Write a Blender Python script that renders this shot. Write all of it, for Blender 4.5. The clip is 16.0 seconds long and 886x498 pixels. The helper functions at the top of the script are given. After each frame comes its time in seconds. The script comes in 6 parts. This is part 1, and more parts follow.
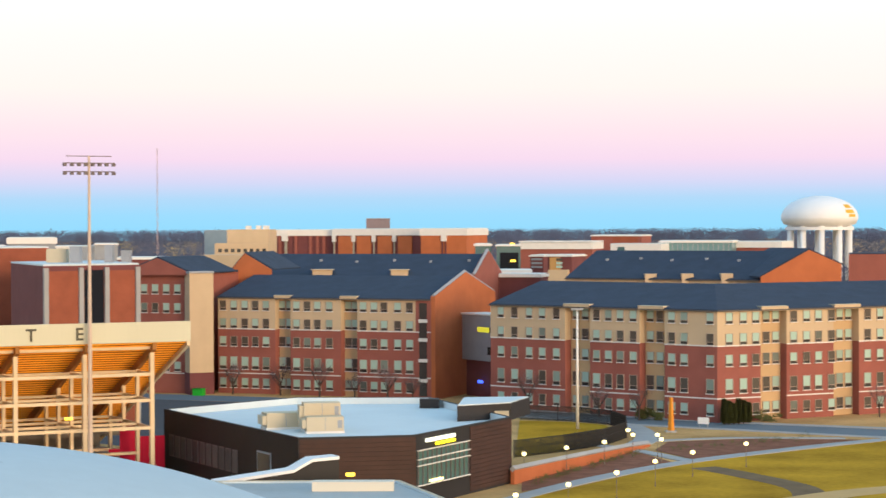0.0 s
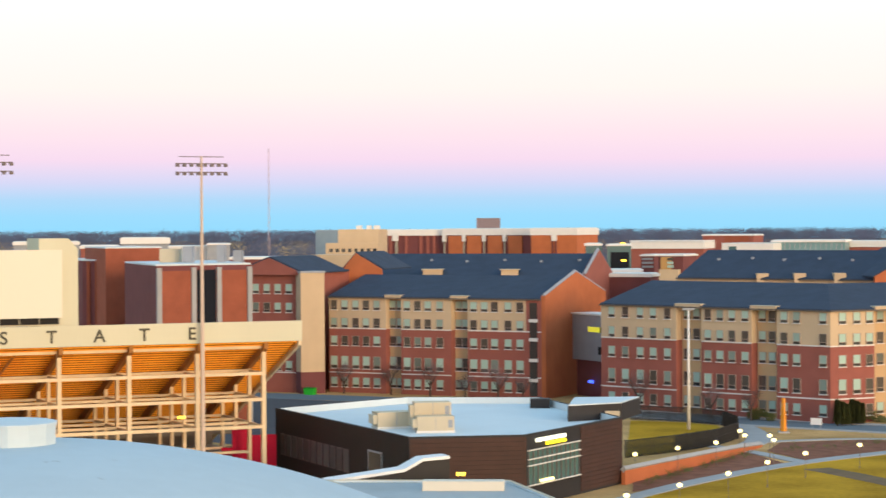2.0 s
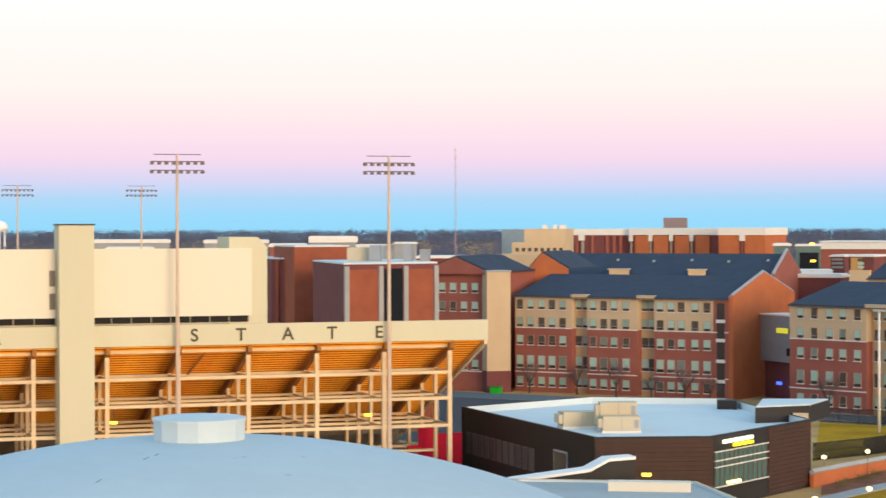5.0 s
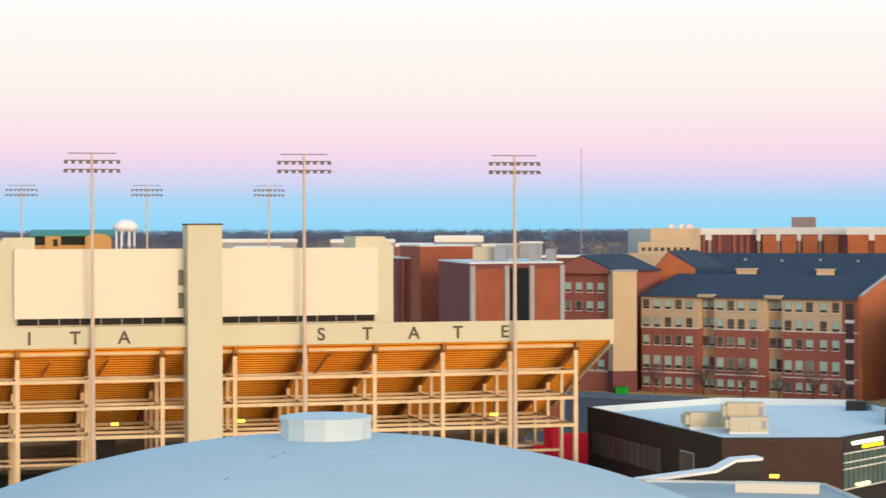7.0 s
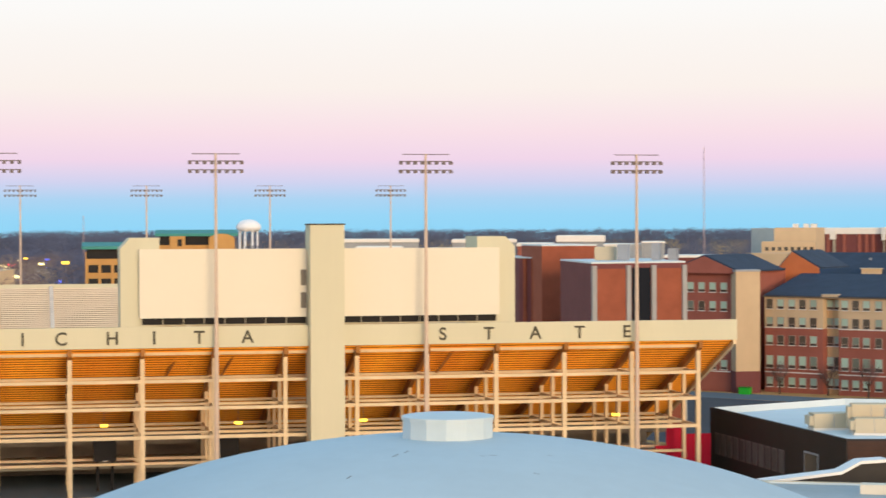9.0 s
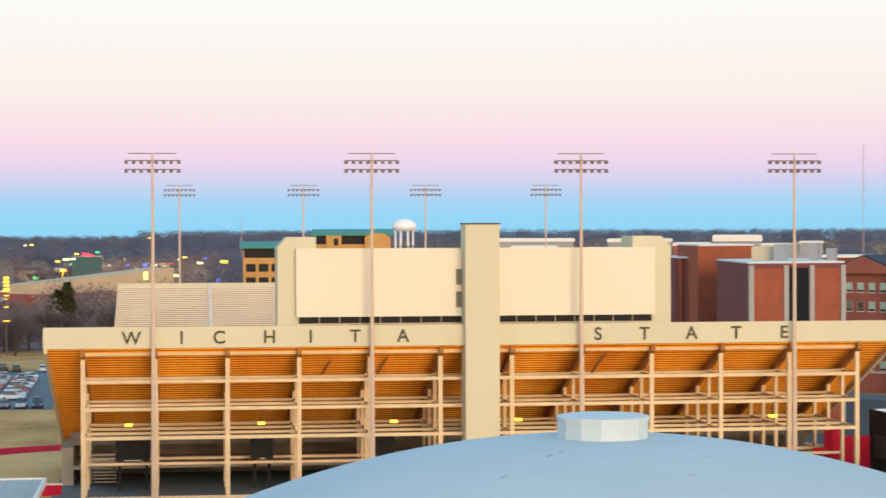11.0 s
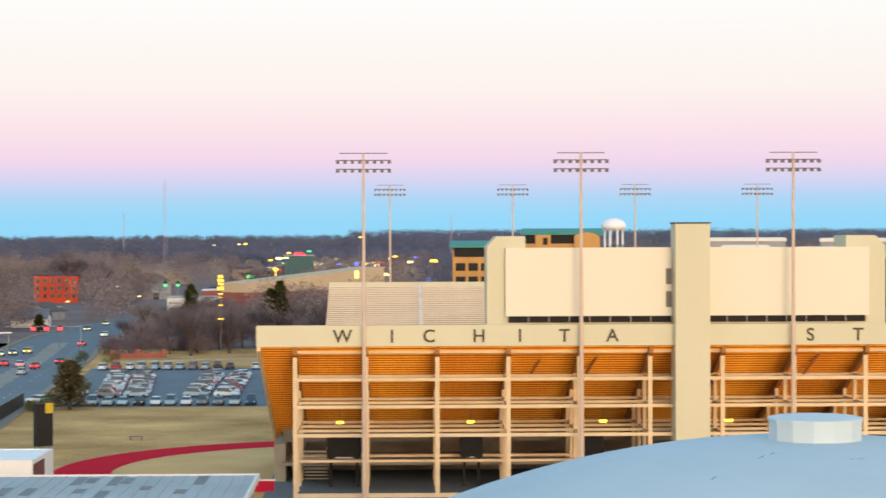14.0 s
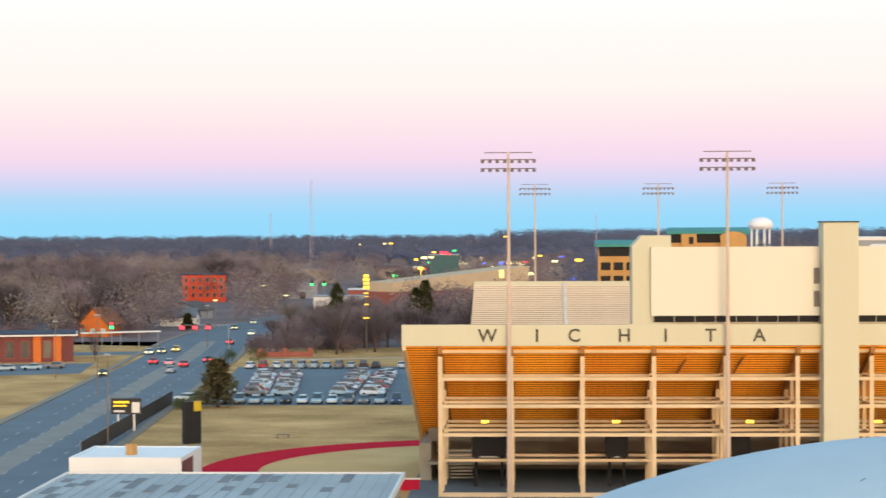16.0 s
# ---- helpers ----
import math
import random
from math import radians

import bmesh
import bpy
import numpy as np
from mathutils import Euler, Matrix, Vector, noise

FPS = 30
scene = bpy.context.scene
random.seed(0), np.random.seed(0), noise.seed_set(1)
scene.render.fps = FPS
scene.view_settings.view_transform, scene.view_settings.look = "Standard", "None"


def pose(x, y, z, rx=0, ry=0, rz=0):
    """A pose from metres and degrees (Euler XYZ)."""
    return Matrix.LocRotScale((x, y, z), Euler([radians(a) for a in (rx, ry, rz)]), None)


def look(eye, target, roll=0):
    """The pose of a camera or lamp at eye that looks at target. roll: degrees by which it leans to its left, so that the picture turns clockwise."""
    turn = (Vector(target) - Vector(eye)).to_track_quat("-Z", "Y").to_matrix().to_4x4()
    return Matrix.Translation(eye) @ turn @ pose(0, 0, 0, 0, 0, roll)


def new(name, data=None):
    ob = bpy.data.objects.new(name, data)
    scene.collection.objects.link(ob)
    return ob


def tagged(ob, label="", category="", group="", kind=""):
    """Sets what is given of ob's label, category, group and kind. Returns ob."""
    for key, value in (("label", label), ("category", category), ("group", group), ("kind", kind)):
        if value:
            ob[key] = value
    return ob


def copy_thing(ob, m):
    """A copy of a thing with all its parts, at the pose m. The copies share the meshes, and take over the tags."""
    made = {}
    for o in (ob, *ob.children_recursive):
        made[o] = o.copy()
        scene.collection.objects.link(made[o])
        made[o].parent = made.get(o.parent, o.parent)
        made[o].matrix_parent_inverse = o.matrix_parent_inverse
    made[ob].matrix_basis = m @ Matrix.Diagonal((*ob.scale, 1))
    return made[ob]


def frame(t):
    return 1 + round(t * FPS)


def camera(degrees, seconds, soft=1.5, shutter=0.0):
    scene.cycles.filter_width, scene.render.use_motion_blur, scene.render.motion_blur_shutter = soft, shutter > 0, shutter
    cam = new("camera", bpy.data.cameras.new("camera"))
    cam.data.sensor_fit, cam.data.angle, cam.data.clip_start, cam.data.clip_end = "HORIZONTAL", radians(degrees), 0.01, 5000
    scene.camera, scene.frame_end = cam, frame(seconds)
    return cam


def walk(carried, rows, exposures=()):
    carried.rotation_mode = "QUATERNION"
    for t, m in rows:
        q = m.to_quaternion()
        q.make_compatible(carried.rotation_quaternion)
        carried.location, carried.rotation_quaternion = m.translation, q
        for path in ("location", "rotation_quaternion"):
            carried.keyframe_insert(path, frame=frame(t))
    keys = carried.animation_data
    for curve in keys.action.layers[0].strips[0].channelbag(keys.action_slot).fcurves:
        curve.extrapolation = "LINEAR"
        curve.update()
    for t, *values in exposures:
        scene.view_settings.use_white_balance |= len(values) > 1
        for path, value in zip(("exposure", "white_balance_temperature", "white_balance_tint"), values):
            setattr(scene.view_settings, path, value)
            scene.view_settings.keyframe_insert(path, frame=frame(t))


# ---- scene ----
# The camera hovers 31 m over the ground and only turns, from the campus halls to the road.
EYE = 31.0
cam = camera(23.644, 16.0, soft=1.5, shutter=0.8)
ROWS = [  # seconds, yaw, pitch, roll
    (0.0, 0.009, -0.624, 0.207),
    (0.5, 0.651, -0.621, 0.226),
    (1.0, 1.315, -0.620, 0.248),
    (1.5, 2.053, -0.620, 0.262),
    (2.0, 2.993, -0.619, 0.286),
    (2.5, 3.963, -0.619, 0.291),
    (3.0, 4.910, -0.618, 0.268),
    (3.5, 5.698, -0.618, 0.221),
    (4.0, 6.430, -0.617, 0.185),
    (6.5, 10.596, -0.623, 0.131),
    (7.0, 11.436, -0.623, 0.150),
    (7.5, 12.324, -0.622, 0.168),
    (8.0, 13.182, -0.620, 0.200),
    (8.5, 13.845, -0.620, 0.219),
    (9.0, 14.724, -0.619, 0.222),
    (9.5, 15.853, -0.617, 0.210),
    (12.0, 20.734, -0.619, 0.181),
    (12.5, 21.637, -0.618, 0.179),
    (13.0, 22.580, -0.620, 0.180),
    (13.5, 23.572, -0.621, 0.179),
    (14.0, 24.584, -0.619, 0.189),
    (14.5, 25.598, -0.619, 0.199),
    (15.0, 26.593, -0.621, 0.216),
    (15.5, 27.560, -0.621, 0.249),
    (16.0, 28.505, -0.622, 0.269),
]
walk(cam, [(t, pose(0, 0, EYE, 90 + pitch, roll, yaw)) for t, yaw, pitch, roll in ROWS], exposures=((0.0, 0.07), (3.5, 0.06), (6.5, 0.0), (9.5, -0.04), (12.5, -0.04), (15.0, 0.02), (16.0, 0.03)))

# ---- world, sun ----
GLOW = Vector((0.62, -0.785, 0.0))      # where the sun has just set, behind the camera


def lin(r, g, b):
    return tuple((c / 255 / 12.92) if c <= 10 else ((c / 255 + 0.055) / 1.055) ** 2.4 for c in (r, g, b)) + (1.0,)


def ramp_node(nt, stops, mode="EASE"):
    n = nt.nodes.new("ShaderNodeValToRGB")
    n.color_ramp.interpolation = mode
    while len(n.color_ramp.elements) < len(stops):
        n.color_ramp.elements.new(0.5)
    for e, (p, c) in zip(n.color_ramp.elements, stops):
        e.position, e.color = p, c
    return n


def math_node(nt, op, a, b=None, c=None, clamp=False):
    n = nt.nodes.new("ShaderNodeMath")
    n.operation, n.use_clamp = op, clamp
    for i, v in enumerate((a, b, c)):
        if v is None:
            continue
        if isinstance(v, (int, float)):
            n.inputs[i].default_value = v
        else:
            nt.links.new(v, n.inputs[i])
    return n.outputs[0]


def mix_node(nt, fac, a, b, blend="MIX"):
    n = nt.nodes.new("ShaderNodeMix")
    n.data_type, n.blend_type = "RGBA", blend
    for s, v in ((n.inputs[0], fac), (n.inputs[6], a), (n.inputs[7], b)):
        if isinstance(v, (int, float, tuple)):
            s.default_value = v
        else:
            nt.links.new(v, s)
    return n.outputs[2]


def make_world():
    """Dusk sky: the earth's blue shadow and the pink belt ahead, pale above, dull blue overhead, warm glow where the sun went down."""
    w = bpy.data.worlds.new("dusk_sky")
    scene.world = w
    w.use_nodes = True
    nt = w.node_tree
    bg = nt.nodes["Background"]
    co = nt.nodes.new("ShaderNodeTexCoord")
    sep = nt.nodes.new("ShaderNodeSeparateXYZ")
    nt.links.new(co.outputs["Generated"], sep.inputs[0])
    z = sep.outputs[2]
    low = ramp_node(nt, [(0.0, lin(150, 217, 250)), (0.05, lin(155, 217, 250)), (0.125, lin(176, 215, 246)), (0.20, lin(212, 214, 243)),
                         (0.30, lin(244, 217, 237)), (0.42, lin(252, 227, 235)), (0.62, lin(254, 244, 238)), (1.0, lin(255, 253, 250))], "LINEAR")
    nt.links.new(math_node(nt, "DIVIDE", z, 0.105, clamp=True), low.inputs[0])
    high = ramp_node(nt, [(0.0, (1.0, 0.985, 0.96, 1)), (0.12, (1.0, 1.0, 1.0, 1)), (0.35, (0.55, 0.80, 1.0, 1)), (1.0, (0.34, 0.62, 0.90, 1))], "LINEAR")
    nt.links.new(z, high.inputs[0])
    sky = mix_node(nt, math_node(nt, "DIVIDE", math_node(nt, "SUBTRACT", z, 0.09), 0.04, clamp=True), low.outputs[0], high.outputs[0])
    dot = nt.nodes.new("ShaderNodeVectorMath")
    dot.operation = "DOT_PRODUCT"
    nt.links.new(co.outputs["Generated"], dot.inputs[0])
    dot.inputs[1].default_value = GLOW
    west = math_node(nt, "POWER", math_node(nt, "MULTIPLY_ADD", dot.outputs["Value"], 0.62, 0.38, clamp=True), 2.0)
    flat = math_node(nt, "POWER", math_node(nt, "SUBTRACT", 1.0, math_node(nt, "ABSOLUTE", z)), 3.0)
    warm = mix_node(nt, math_node(nt, "MULTIPLY", west, flat), (0, 0, 0, 1), (2.3, 1.25, 0.50, 1))
    nt.links.new(mix_node(nt, 1.0, sky, warm, "ADD"), bg.inputs[0])
    bg.inputs[1].default_value = 1.0


make_world()
sun = new("sun", bpy.data.lights.new("sun", "SUN"))
sun.data.energy, sun.data.angle, sun.data.color = 2.55, radians(24), (1.0, 0.73, 0.44)
sun.matrix_world = look(GLOW * 100 + Vector((0, 0, 12)), (0, 0, 0))

# ---- materials ----


def pm(name, rgb, rough=0.7, var=0.18, scale=0.6, fine=9.0, bump=0.15, metal=0.0, tint=None, streak=False, each=0.0, spec=0.4):
    """A worn surface: base colour varied by large stains and fine grain, with a little relief. each: how far single pieces differ."""
    m = bpy.data.materials.new(name)
    m.use_nodes = True
    nt = m.node_tree
    b = nt.nodes["Principled BSDF"]
    co = nt.nodes.new("ShaderNodeTexCoord")
    src = co.outputs["Object"]
    if streak:
        mp = nt.nodes.new("ShaderNodeMapping")
        mp.inputs["Scale"].default_value = (1.0, 1.0, 0.12)
        nt.links.new(src, mp.inputs[0])
        src = mp.outputs[0]
    big, small = nt.nodes.new("ShaderNodeTexNoise"), nt.nodes.new("ShaderNodeTexNoise")
    for n, s, d in ((big, scale, 5), (small, fine, 3)):
        n.inputs["Scale"].default_value, n.inputs["Detail"].default_value = s, d
        nt.links.new(src, n.inputs["Vector"])
    c0 = tuple(max(c * (1 - var), 0) for c in rgb) + (1,)
    c1 = tuple(c * (1 + var) for c in (tint or rgb)) + (1,)
    f = math_node(nt, "MULTIPLY_ADD", small.outputs[0], 0.45, math_node(nt, "MULTIPLY_ADD", big.outputs[0], 1.5, -0.5), clamp=True)
    col = mix_node(nt, f, c0, c1)
    if each:
        info = nt.nodes.new("ShaderNodeObjectInfo")
        col = mix_node(nt, 1.0, col, mix_node(nt, info.outputs["Random"], (1 - each, 1 - each, 1 - each, 1), (1 + each, 1 + each, 1 + each, 1)), "MULTIPLY")
    nt.links.new(col, b.inputs["Base Color"])
    b.inputs["Roughness"].default_value, b.inputs["Metallic"].default_value = rough, metal
    b.inputs["Specular IOR Level"].default_value = spec
    if bump:
        bp = nt.nodes.new("ShaderNodeBump")
        bp.inputs["Strength"].default_value, bp.inputs["Distance"].default_value = bump, 0.05
        nt.links.new(small.outputs[0], bp.inputs["Height"])
        nt.links.new(bp.outputs[0], b.inputs["Normal"])
    return m


def glowing(name, rgb, strength):
    m = bpy.data.materials.new(name)
    m.use_nodes = True
    b = m.node_tree.nodes["Principled BSDF"]
    b.inputs["Base Color"].default_value = (*rgb, 1)
    b.inputs["Emission Color"].default_value, b.inputs["Emission Strength"].default_value = (*rgb, 1), strength
    return m


cream = pm("cream_concrete", (0.62, 0.58, 0.42), 0.8, 0.05, 0.15, 3, 0.1, streak=True)
cream_panel = pm("cream_metal_panel", (0.73, 0.665, 0.54), 0.55, 0.02, 0.1, 2, 0.04)
concrete = pm("warm_concrete", (0.74, 0.57, 0.36), 0.85, 0.15, 0.5, 6, 0.2)
# Sunset glow under the stand is put into the orange base colour.
soffit_m = pm("ochre_glow_soffit", (0.90, 0.22, 0.004), 0.8, 0.26, 0.10, 2.5, 0.2, tint=(0.95, 0.47, 0.035))
raker_m = pm("shade_brown_raker", (0.40, 0.17, 0.045), 0.85, 0.3, 0.3, 4, 0.2)
soffit_gap_shade = pm("shade_brown_soffit_recess", (0.21, 0.055, 0.006), 0.9, 0.4, 0.15, 2.5, 0.1)
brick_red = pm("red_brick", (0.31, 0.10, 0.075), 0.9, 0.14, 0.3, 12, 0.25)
brick_orange_and_glow = pm("orange_red_and_glow_brick", (0.47, 0.14, 0.052), 0.9, 0.14, 0.3, 12, 0.25)
brick_plum_and_shade = pm("dark_plum_and_shade_brick", (0.17, 0.055, 0.055), 0.9, 0.14, 0.3, 12, 0.25)
tan_stucco = pm("tan_stucco", (0.58, 0.435, 0.28), 0.9, 0.08, 0.3, 8, 0.15)
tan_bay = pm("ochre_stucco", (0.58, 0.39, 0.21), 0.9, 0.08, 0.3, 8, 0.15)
slate = pm("dark_slate_shingle", (0.026, 0.042, 0.074), 0.85, 0.25, 0.4, 10, 0.3)
white_trim = pm("white_trim", (0.75, 0.72, 0.68), 0.6, 0.06, 0.8, 8, 0.05)
white_roof = pm("white_membrane_roof", (0.62, 0.69, 0.71), 0.7, 0.07, 0.12, 2, 0.1)
cap_m = pm("pale_cap_sheet", (0.54, 0.63, 0.66), 0.6, 0.06, 0.4, 3, 0.05)
grey_dome = pm("pale_grey_dome_membrane", (0.46, 0.56, 0.61), 0.75, 0.09, 0.09, 1.1, 0.08)


def blinds_mat(name, dark_rgb, pale_rgb, share=0.5):
    """Window glass: pale blinds drawn behind most panes, a dark room behind the rest."""
    m = bpy.data.materials.new(name)
    m.use_nodes = True
    nt = m.node_tree
    b = nt.nodes["Principled BSDF"]
    info = nt.nodes.new("ShaderNodeObjectInfo")
    step = math_node(nt, "MULTIPLY_ADD", math_node(nt, "SUBTRACT", info.outputs["Random"], 1 - share), 5.0, 0.5, clamp=True)
    nt.links.new(mix_node(nt, step, (*dark_rgb, 1), (*pale_rgb, 1)), b.inputs["Base Color"])
    b.inputs["Roughness"].default_value, b.inputs["Specular IOR Level"].default_value = 0.15, 0.7
    return m


pane_m = blinds_mat("window_glass", (0.10, 0.085, 0.07), (0.42, 0.58, 0.50), 0.64)
black_clad = pm("black_metal_cladding", (0.018, 0.016, 0.017), 0.6, 0.2, 0.4, 6, 0.1)
brown_clad = pm("dark_brown_wood_cladding", (0.055, 0.024, 0.017), 0.7, 0.3, 0.5, 10, 0.15)
grass = pm("dry_winter_grass", (0.40, 0.215, 0.075), 1.0, 0.38, 0.07, 1.2, 0.3, tint=(0.60, 0.37, 0.16), spec=0.06)
asphalt = pm("asphalt", (0.125, 0.165, 0.195), 0.9, 0.15, 0.1, 4, 0.2)
gutter_m = pm("dark_bronze_gutter", (0.12, 0.10, 0.085), 0.6, 0.1)
asphalt_dark = pm("fresh_dark_asphalt", (0.06, 0.066, 0.078), 0.9, 0.2, 0.15, 4, 0.2)
pavement_m = pm("pale_concrete_paving", (0.36, 0.36, 0.36), 0.9, 0.12, 0.3, 4, 0.2)
steel = pm("galvanised_steel", (0.60, 0.46, 0.36), 0.7, 0.12, 0.8, 9, 0.05)
dark = pm("dark_interior", (0.02, 0.019, 0.02), 0.9, 0.2, 0.5, 5, 0.1)
black_paint = pm("black_paint", (0.012, 0.012, 0.014), 0.5, 0.2, 0.5, 5, 0.05)
white_paint = pm("white_paint", (0.82, 0.82, 0.82), 0.5, 0.04, 0.3, 5, 0.04)

concourse = pm("grey_block_wall", (0.22, 0.19, 0.155), 0.9, 0.25, 0.4, 5, 0.15)
concrete_grey = pm("grey_concrete", (0.34, 0.31, 0.25), 0.9, 0.15, 0.4, 6, 0.2)
red_paint = pm("crimson_paint", (0.48, 0.015, 0.045), 0.6, 0.08, 0.4, 4, 0.05, spec=0.06)
letter_m = pm("dark_bronze_letter", (0.06, 0.055, 0.035), 0.5, 0.1, 0.5, 5, 0.03)
lamp_yellow = glowing("yellow_lamp", (1.0, 0.62, 0.05), 3.0)
lamp_white = glowing("warm_white_lamp", (1.0, 0.84, 0.36), 2.6)
lamp_red = glowing("red_lamp", (1.0, 0.03, 0.05), 3.0)
lamp_green = glowing("green_lamp", (0.05, 0.9, 0.25), 1.6)
lamp_blue = glowing("blue_lamp", (0.05, 0.12, 1.0), 2.5)
teal_metal = pm("teal_metal_roof", (0.02, 0.22, 0.20), 0.5, 0.12, 0.4, 4, 0.05)
tan_brick = pm("tan_brick", (0.52, 0.29, 0.10), 0.9, 0.12, 0.4, 9, 0.2)
beige_metal = pm("beige_painted_metal", (0.55, 0.47, 0.33), 0.6, 0.06, 0.6, 6, 0.05)
glass_teal = pm("teal_curtain_wall_glass", (0.07, 0.15, 0.155), 0.15, 0.15, 0.3, 2, 0.0, spec=0.9)
grey_metal = pm("grey_metal", (0.30, 0.32, 0.35), 0.5, 0.1, 0.5, 6, 0.05)
mulch = pm("red_brown_mulch", (0.25, 0.11, 0.07), 1.0, 0.35, 0.5, 5, 0.4, spec=0.06)
earth = pm("bare_pale_earth", (0.60, 0.38, 0.17), 1.0, 0.15, 0.1, 2, 0.25, spec=0.06)
dirt_dark = pm("dark_worn_earth", (0.17, 0.105, 0.05), 1.0, 0.3, 0.3, 3, 0.3)
lawn = pm("golden_winter_lawn", (0.34, 0.17, 0.012), 1.0, 0.4, 0.07, 1.2, 0.3, tint=(0.52, 0.29, 0.025), spec=0.06)
median_m = pm("worn_tan_paving", (0.25, 0.24, 0.22), 0.9, 0.18, 0.2, 4, 0.2)
track_m = pm("red_running_track", (0.55, 0.005, 0.025), 0.9, 0.1, 0.2, 5, 0.15, spec=0.06)
old_roof = pm("weathered_grey_metal_roof", (0.35, 0.395, 0.41), 0.6, 0.2, 0.12, 2.0, 0.1)
old_patch = pm("dark_worn_roof_patch", (0.19, 0.205, 0.215), 0.8, 0.2, 0.3, 3, 0.1)
pale_brown_bark = pm("winter_bark", (0.075, 0.055, 0.048), 1.0, 0.3, 0.5, 4, 0.2)
twig_m = pm("bare_twigs", (0.225, 0.178, 0.188), 1.0, 0.35, 0.06, 0.4, 0.0, each=0.5, spec=0.1)
twig_tan = pm("tan_twigs", (0.29, 0.24, 0.205), 1.0, 0.3, 0.06, 0.4, 0.0, each=0.3, spec=0.1)
twig_rust = pm("rust_brown_twigs", (0.33, 0.12, 0.08), 1.0, 0.3, 0.12, 2, 0.0, each=0.3, spec=0.1)
olive_m = pm("olive_pine_needles", (0.21, 0.185, 0.10), 1.0, 0.3, 0.4, 4, 0.0, spec=0.1)
needle_m = pm("dark_conifer_needles", (0.12, 0.135, 0.05), 1.0, 0.3, 0.4, 4, 0.0, each=0.2, spec=0.1)
litter = pm("brown_leaf_litter", (0.23, 0.175, 0.17), 1.0, 0.35, 0.03, 0.8, 0.2, spec=0.06)
pole_wood = pm("weathered_pole_wood", (0.20, 0.15, 0.12), 0.9, 0.2)
dark_bar = pm("dark_lamp_metal", (0.14, 0.11, 0.11), 0.6, 0.1)
window_frame_m = pm("muted_window_frame", (0.40, 0.30, 0.24), 0.7, 0.08)
pane_dark = pm("dark_glass", (0.06, 0.055, 0.05), 0.1, 0.2, 0.5, 3, 0.0, spec=0.8, each=0.4)
# Blue haze of distance is mixed into the far twigs' colour.
hazed_wood = pm("haze_blue_far_wood", (0.135, 0.15, 0.225), 1.0, 0.4, 0.006, 0.05, 0.0, spec=0.05)

dim_glass = pm("dim_grey_glass", (0.085, 0.08, 0.08), 0.5, 0.15, 0.5, 3, 0.0, each=0.3, spec=0.3)
brick_hall_m = pm("rough_brown_red_brick", (0.30, 0.085, 0.045), 0.9, 0.2, 0.4, 7, 0.3)
navy_slot = pm("navy_dark_glazing", (0.004, 0.006, 0.012), 0.9, 0.1)
kerb_m = pm("dull_kerb_concrete", (0.24, 0.21, 0.17), 0.9, 0.2, 0.4, 4, 0.2)
purple_twigs = pm("purple_twigs", (0.19, 0.145, 0.178), 1.0, 0.3, 0.05, 0.4, 0.0, tint=(0.24, 0.17, 0.16), spec=0.05)
for m in (twig_m, twig_tan, twig_rust, needle_m, olive_m, hazed_wood, purple_twigs):      # twigs and needles let a little light through
    nt = m.node_tree
    tr, mx = nt.nodes.new("ShaderNodeBsdfTranslucent"), nt.nodes.new("ShaderNodeMixShader")
    b = nt.nodes["Principled BSDF"]
    nt.links.new(b.inputs["Base Color"].links[0].from_socket, tr.inputs[0])
    mx.inputs[0].default_value = 0.2
    geo, soft_n, unit = nt.nodes.new("ShaderNodeNewGeometry"), nt.nodes.new("ShaderNodeVectorMath"), nt.nodes.new("ShaderNodeVectorMath")
    soft_n.operation, unit.operation = "MULTIPLY_ADD", "NORMALIZE"      # crowns of countless twigs shade as soft masses
    nt.links.new(geo.outputs["Normal"], soft_n.inputs[0])
    soft_n.inputs[1].default_value, soft_n.inputs[2].default_value = (0.35, 0.35, 0.35), (0.3, -0.45, 0.8)
    nt.links.new(soft_n.outputs[0], unit.inputs[0])
    nt.links.new(unit.outputs[0], b.inputs["Normal"]), nt.links.new(unit.outputs[0], tr.inputs["Normal"])
    nt.links.new(b.outputs[0], mx.inputs[1]), nt.links.new(tr.outputs[0], mx.inputs[2])
    nt.links.new(mx.outputs[0], nt.nodes["Material Output"].inputs[0])

# ---- mesh helpers ----


def box(bm, x0, x1, y0, y1, z0, z1):
    v = [bm.verts.new(p) for p in ((x0, y0, z0), (x1, y0, z0), (x1, y1, z0), (x0, y1, z0), (x0, y0, z1), (x1, y0, z1), (x1, y1, z1), (x0, y1, z1))]
    for f in ((3, 2, 1, 0), (4, 5, 6, 7), (0, 1, 5, 4), (1, 2, 6, 5), (2, 3, 7, 6), (3, 0, 4, 7)):
        bm.faces.new([v[i] for i in f])
    return v


def boxes(*specs):
    bm = bmesh.new()
    for s in specs:
        box(bm, *s)
    return bm


def prism(bm, pts, z0, z1):
    """An upright prism over a plan polygon (counter-clockwise)."""
    lo = [bm.verts.new((x, y, z0)) for x, y in pts]
    hi = [bm.verts.new((x, y, z1)) for x, y in pts]
    n = len(pts)
    bm.faces.new(hi)
    bm.faces.new(lo[::-1])
    for i in range(n):
        bm.faces.new((lo[i], lo[(i + 1) % n], hi[(i + 1) % n], hi[i]))


def prisms(*specs):
    bm = bmesh.new()
    for s in specs:
        prism(bm, *s)
    return bm


